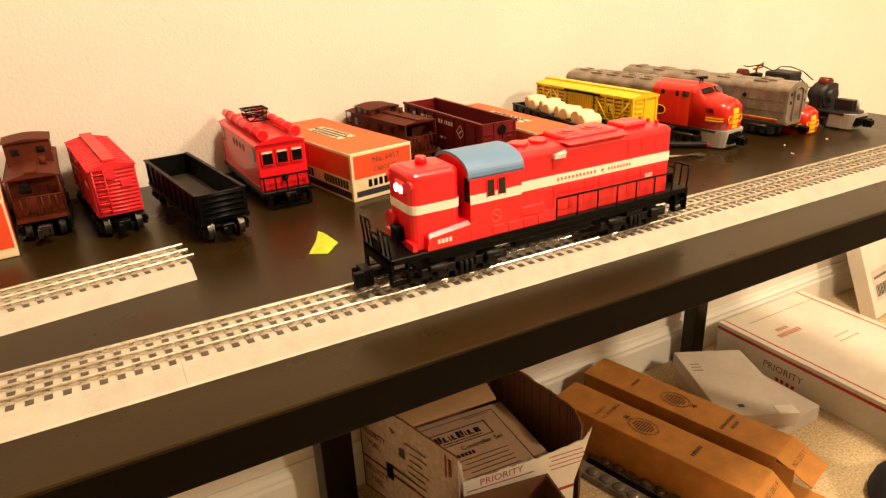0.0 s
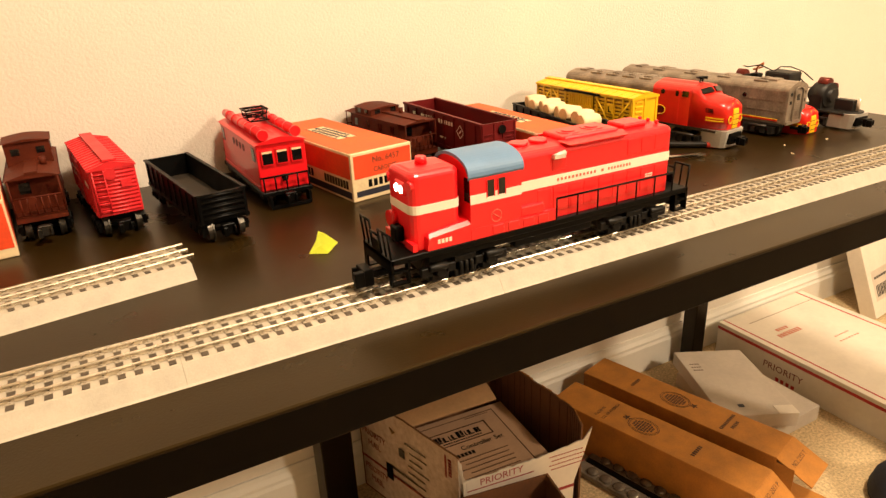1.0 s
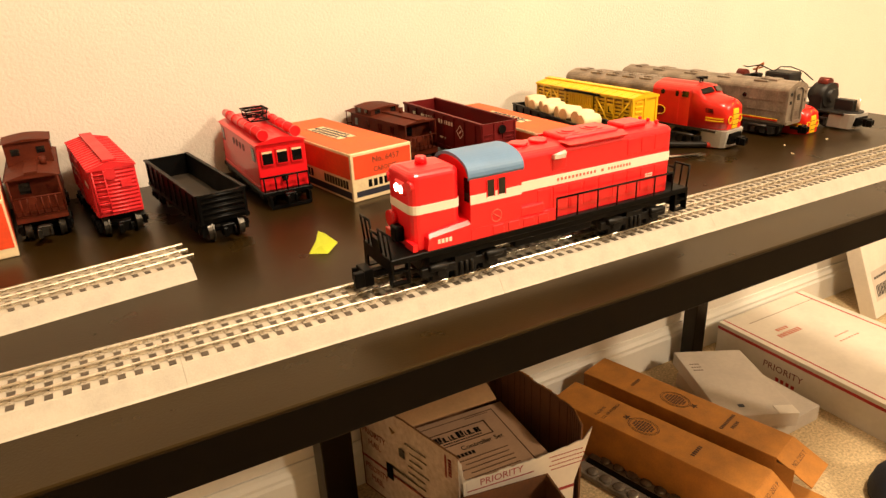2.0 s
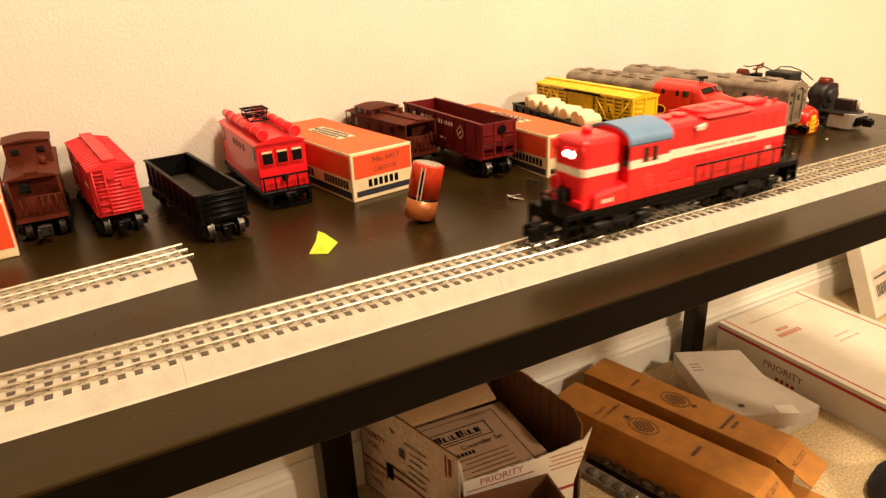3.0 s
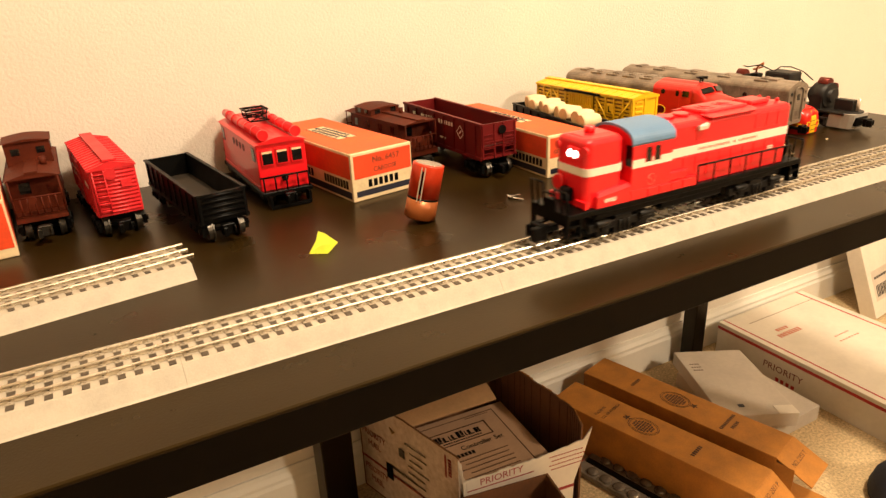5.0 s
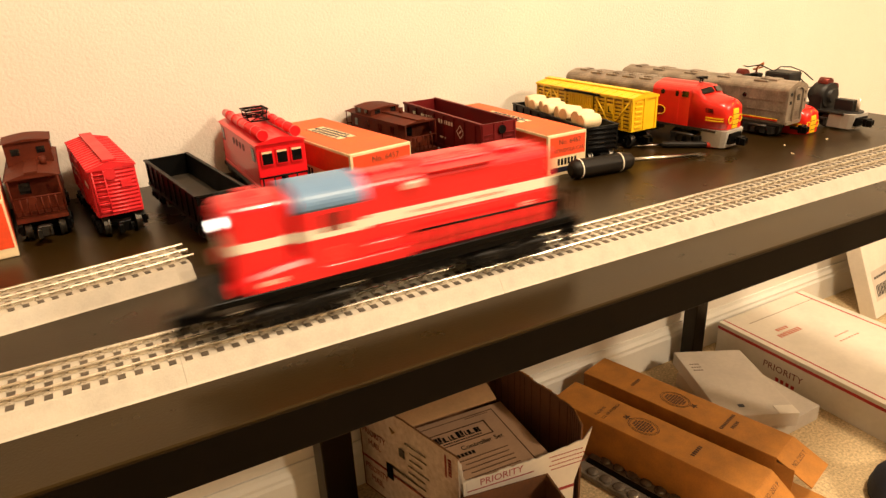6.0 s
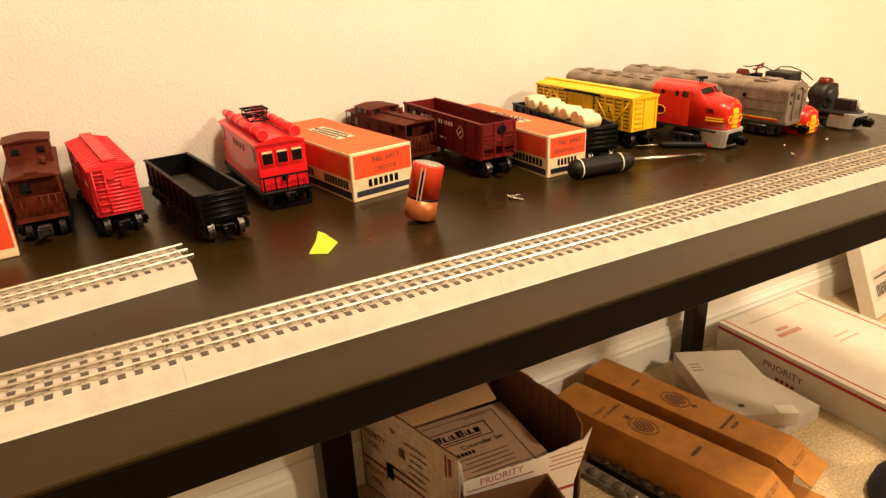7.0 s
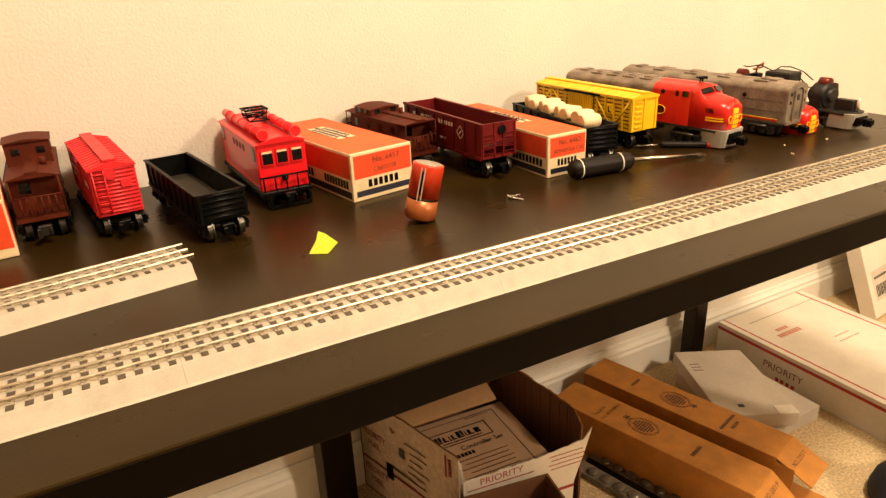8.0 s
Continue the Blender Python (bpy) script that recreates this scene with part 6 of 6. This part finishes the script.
    # front wall, its torn top rising to a splayed corner
    f0 = Vector((near[0] + 0.006, near[1] - 0.002))
    e = Vector(right) - f0
    w = e.length
    fm = Matrix.Translation((*f0, 0)) @ pose(0, 0, 0, 0, 0, math.degrees(math.atan2(e.y, e.x))) @ facing("y-", (0, 0, 0))
    top = [(u * w, 0.1545 + 0.006 * u + 0.022 * max(0, u - 0.72) + rr.uniform(-0.0016, 0.0016)) for u in [k / 30 for k in range(31)]]
    out = [(0.0, 0.004), (w - 0.016, 0.004), (w - 0.014, 0.089), (w + 0.003, 0.141), (w + 0.016, 0.187)] + top[::-1]
    bm = loft(B(), [[(x, z, 0.0004) for x, z in out], [(x, z, 0.0026) for x, z in out]])
    bm.transform(fm)
    front = part("front", bm, WHITE_CARD, g, "white printed front with torn top")
    part("front_lining", box(B(), 0.0, w - 0.018, 0.004, 0.150, -0.0018, 0.0002, fm), KRAFT_DARK, front, "brown inner ply")
    red = mat("flap_red_ink", (0.34, 0.030, 0.028), 0.6)
    f2 = fm @ Matrix.Translation((0, 0, 0.0029))
    text_mesh("front_word", "PRIORITY", 0.0175, red, front, f2 @ Matrix.Translation((0.064, 0.1465, 0)) @ pose(0, 0, 0, 0, 0, 1))
    bm = bar(B(), 0.006, 0.120, 0.1345, 0.1362, f2)
    bar(bm, 0.150, w - 0.014, 0.079, 0.0845, f2)
    for k in range(4):
        bars(bm, 0.178 + 0.004 * (k % 2), 0.152 - 0.0085 * k, 0.062, 0.0018, 12, f2, 0.3)
    part("front_print", bm, red, front, "red stripe and small print")
    # tattered corner between the printed walls
    bm = B()
    for k in range(7):
        a = Vector((near[0] + 0.001 * k, near[1] - 0.0005 * k))
        wall_strip(bm, [a, a + Vector((0.006 + rr.uniform(-0.003, 0.002), rr.uniform(-0.004, 0.001)))], 0.150 - 0.004 * k, [0.196 - 0.006 * k + rr.uniform(-0.006, 0.004), 0.186 - 0.007 * k + rr.uniform(-0.008, 0.004)], 0.0008)
    part("torn_corner", bm, GREY_CARD, g, "tattered pale card corner")
    # back flap folded inward
    e = Vector(br) - Vector(bl)
    bmx = Matrix.Translation((*Vector(bl).lerp(Vector(br), 0.06), rim)) @ pose(0, 0, 0, 0, 0, math.degrees(math.atan2(e.y, e.x))) @ pose(0, 0, 0, 20, 0, 0)
    part("back_flap", box(B(), 0.012, e.length * 0.80, -0.098, -0.004, -t, 0, bmx), KRAFT_PALE, g, "pale kraft flap folded inward")
    return g


open_carton()


def inner_box():
    h = 0.1265
    g = thing("controller_box", floor_at(0.3840, 0.2560, 0.0035, -4), "brown and grey controller box packed inside the open carton", "cardboard box")
    w, l = 0.170, 0.170
    part("carton", round_edges(box(B(), 0, w, 0, l, 0, h), 0.001, 2), mat("grey_kraft_card", (0.50, 0.31, 0.19), 0.6, var=0.1, scale=20), g)
    tm = facing("z", (0, 0, h)) @ pose(0, 0, 0.0002)
    bm = B()
    for a in ((0.002, w - 0.026, l - 0.014, l - 0.0125), (w - 0.0275, w - 0.026, 0.0, l - 0.0125)):
        bar(bm, *a, tm)
    for a in ((0.008, 0.116, 0.133, 0.1352), (0.008, 0.116, 0.097, 0.0992), (0.008, 0.0102, 0.0985, 0.134), (0.1138, 0.116, 0.0985, 0.134)):
        bar(bm, *a, tm)
    part("frame_print", bm, BROWN_INK, g, "dark printed frames")
    # the maker's mark: a row of slab shapes of uneven width, the first and fifth tall
    bm = B()
    x = 0.014
    for k, (bw, bh) in enumerate(((0.013, 0.017), (0.010, 0.013), (0.004, 0.013), (0.009, 0.013), (0.014, 0.017), (0.004, 0.013), (0.012, 0.013), (0.011, 0.013))):
        bar(bm, x, x + bw * 0.45, 0.110, 0.110 + bh, tm)
        bar(bm, x, x + bw * 0.92, 0.110, 0.1125, tm)
        if k in (0, 4, 7):
            bar(bm, x + bw * 0.55, x + bw * 0.9, 0.114, 0.110 + bh, tm)
        x += bw + 0.0012
    bars(bm, 0.060, 0.1045, 0.074, 0.0028, 16, tm, 0.3)
    part("brand_mark", bm, BLACK, g, "black brand mark as plain shapes")
    text_mesh("set_name", "Controller Set", 0.0155, BLACK, g, tm @ Matrix.Translation((0.086, 0.083, 0.0003)), 0.88)
    bm = bars(B(), 0.018, 0.083, 0.020, 0.009, 3, tm, 0.3)
    bars(bm, 0.048, 0.068, 0.034, 0.008, 5, tm, 0.3)
    part("name_line", bm, BLACK, g, "black print")
    bm = B()
    for k in range(5):
        bars(bm, 0.070 + 0.006 * (k % 2), 0.055 - 0.0105 * k, 0.100 - 0.018 * (k % 2), 0.0024, 22, tm, 0.35)
    bars(bm, 0.110, l - 0.018, 0.046, 0.0018, 12, tm, 0.35)
    part("small_print", bm, BROWN_INK, g, "small print")


inner_box()


def kraft_flaps():
    """The lower kraft carton in front of the open one, seen by its flaps."""
    g = thing("kraft_carton", floor_at(0.325, 0.112, 0, -10), "low open kraft carton standing before the mailing carton", "cardboard box")
    w, l, h, t = 0.172, 0.125, 0.140, 0.003
    # bottom and walls in the dark kraft, their shade put into the colour
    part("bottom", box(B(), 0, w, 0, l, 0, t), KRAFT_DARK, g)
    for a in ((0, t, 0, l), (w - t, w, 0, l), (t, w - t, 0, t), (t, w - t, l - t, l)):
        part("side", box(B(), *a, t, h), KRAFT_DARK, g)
    part("flap", box(B(), -0.034, 0.0, 0.01, l - 0.01, -t, 0, Matrix.Translation((0, 0, h)) @ pose(0, 0, 0, 0, 40, 0)), KRAFT, g, "kraft flap bent outward")


kraft_flaps()


def blister_pack():
    g = thing("blister_pack", floor_at(0.7600, 0.055, 0, 14.5), "clear plastic blister pack on a grey card", "package")
    w, l = 0.074, 0.27
    part("card", round_edges(box(B(), -w / 2, w / 2, 0, l, 0, 0.012), 0.002, 2), BLISTER, g)
    part("black_strip", box(B(), -0.008, 0.004, 0.01, l - 0.005, 0.0122, 0.0135), BLACK, g, "black strip")
    clear = mat("blister_plastic", (0.17, 0.135, 0.10), 0.12, var=0.3, scale=60, coat=0.6)
    mesh = None
    for sx in (-0.023, 0.019):
        for k in range(7):
            m = pose(sx, 0.07 + 0.028 * k, 0.012)
            if mesh is None:
                bm = B()
                rings = [[(r * math.cos(j * math.tau / 18), r * math.sin(j * math.tau / 18), z) for j in range(18)] for r, z in ((0.0112, 0), (0.0104, 0.0026), (0.0078, 0.0046), (0.0034, 0.0056))]
                loft(bm, rings, smooth=True)
                ob = part("bubble", bm, clear, g, "clear round bubble")
                ob.matrix_basis = m
                mesh = ob.data
            else:
                shared("bubble", mesh, g, m)
    part("red_corner", box(B(), 0.002, 0.036, 0.045, 0.085, 0.0122, 0.014), RED_GRIP, g, "red printed corner")


blister_pack()


def cloth_bundle():
    bm = B()
    rings = []
    rr = random.Random(3)
    for z, q in ((0.0, 0.95), (0.02, 1.0), (0.05, 0.92), (0.075, 0.70), (0.088, 0.35), (0.092, 0.10)):
        rings.append([(q * (0.11 + 0.012 * math.sin(3 * a + z * 40) + rr.uniform(-0.004, 0.004)) * math.cos(a), q * (0.085 + 0.010 * math.sin(4 * a + 1)) * math.sin(a), z) for a in [j * math.tau / 28 for j in range(28)]])
    loft(bm, rings, smooth=True)
    ob = part("cloth_bundle", bm, NAVY_CLOTH)
    ob.matrix_basis = floor_at(1.105, -0.075, 0, 20)
    tagged(ob, "dark navy cloth bundle lying on the carpet", "cloth")


cloth_bundle()


# ---- track ----


def rail_profile(y):
    """A tubular rail: a round head on a folded web."""
    top = RAIL_TOP
    head = [(y + 0.0016 * math.cos(a), top - 0.0016 + 0.0016 * math.sin(a)) for a in [math.pi * k / 8 for k in range(9)]]
    return [(y + 0.0005, 0.0136), *[(p, q) for p, q in [(y + 0.0005, top - 0.0026)]], *head, (y - 0.0005, top - 0.0026), (y - 0.0005, 0.0136)]


TIE_MESH = {}


def tie_mesh():
    if not TIE_MESH:
        bm = B()
        prism_x(bm, [(-0.0258, 0.0118), (-0.0254, 0.0138), (0.0254, 0.0138), (0.0258, 0.0118)], -0.0024, 0.0024)
        bmesh.ops.recalc_face_normals(bm, faces=bm.faces)
        mesh = bpy.data.meshes.new("tie")
        bm.to_mesh(mesh)
        bm.free()
        mesh.materials.append(TIE)
        TIE_MESH["tie"] = mesh
    return TIE_MESH["tie"]


def track(m, length, sections, label, first=0.0055, bare_end=0.0):
    """Plastic-roadbed track along x from 0 to length, in sections with a fine joint."""
    t = thing("model_railway_track", m, label, "track")
    half = 0.0375
    step = length / sections
    outline = [(-half, 0), (-half + 0.0015, 0.0012), (-0.0278, 0.0132), (0.0278, 0.0132), (half - 0.0015, 0.0012), (half, 0)]
    for k in range(sections):
        part("roadbed", prism_x(B(), outline, k * step + 0.00008, (k + 1) * step - 0.00008), BED, t)
    for y in (-GAUGE, 0.0, GAUGE):
        part("rail", prism_x(B(), rail_profile(y), 0.0, length + bare_end, smooth=False), RAIL, t)
    mesh = tie_mesh()
    per = int(round(step / TIE_STEP))
    for k in range(sections):
        for j in range(per):
            shared("tie", mesh, t, pose(k * step + (j + 0.5) * step / per, 0, 0))
    # tan tie plates under the rails
    bm = B()
    for k in range(sections * per):
        x = (k + 0.5) * step / per
        for y in (-GAUGE, 0.0, GAUGE):
            box(bm, x - 0.0026, x + 0.0026, y - 0.0033, y + 0.0033, 0.0128, 0.0142)
            for s in (-1, 1):
                box(bm, x - 0.0007, x + 0.0007, y + s * 0.0016 - 0.0006, y + s * 0.0016 + 0.0006, 0.0140, 0.0150)
    part("tie_plate", bm, TIE_PLATE, t, kind="stuff")
    return t


# joint of two sections lies at x = 0.023; seven ten-inch lengths pass before the eye
track(place(0.0235 - 3 * 0.2532, 0.0), 7 * 0.2532, 7, "grey plastic roadbed track with three tubular rails along the table edge")
track(place(0.0555, 0.1775, 0, 8.4) @ pose(-0.5064, 0, 0), 0.5064, 2, "loose length of grey roadbed track, its rails ending on the table", bare_end=0.006)


def motions():
    rear = [(0.0, 0.4688), (2.0, 0.4688), (2.2, 0.482), (2.5, 0.533), (2.8, 0.5950), (2.9, 0.6160), (3.0, 0.6340), (3.1, 0.6450), (3.25, 0.6515), (4.7, 0.6515), (4.95, 0.643), (5.2, 0.611),
            (5.5, 0.541), (5.8, 0.4277), (6.0, 0.3328), (6.2, 0.2364), (6.4, 0.1327), (6.6, 0.0281), (6.8, -0.073), (7.0, -0.165), (7.4, -0.28), (8.0, -0.36)]
    walk(loco, [(t, place(x - 0.137, 0)) for t, x in rear])


motions()
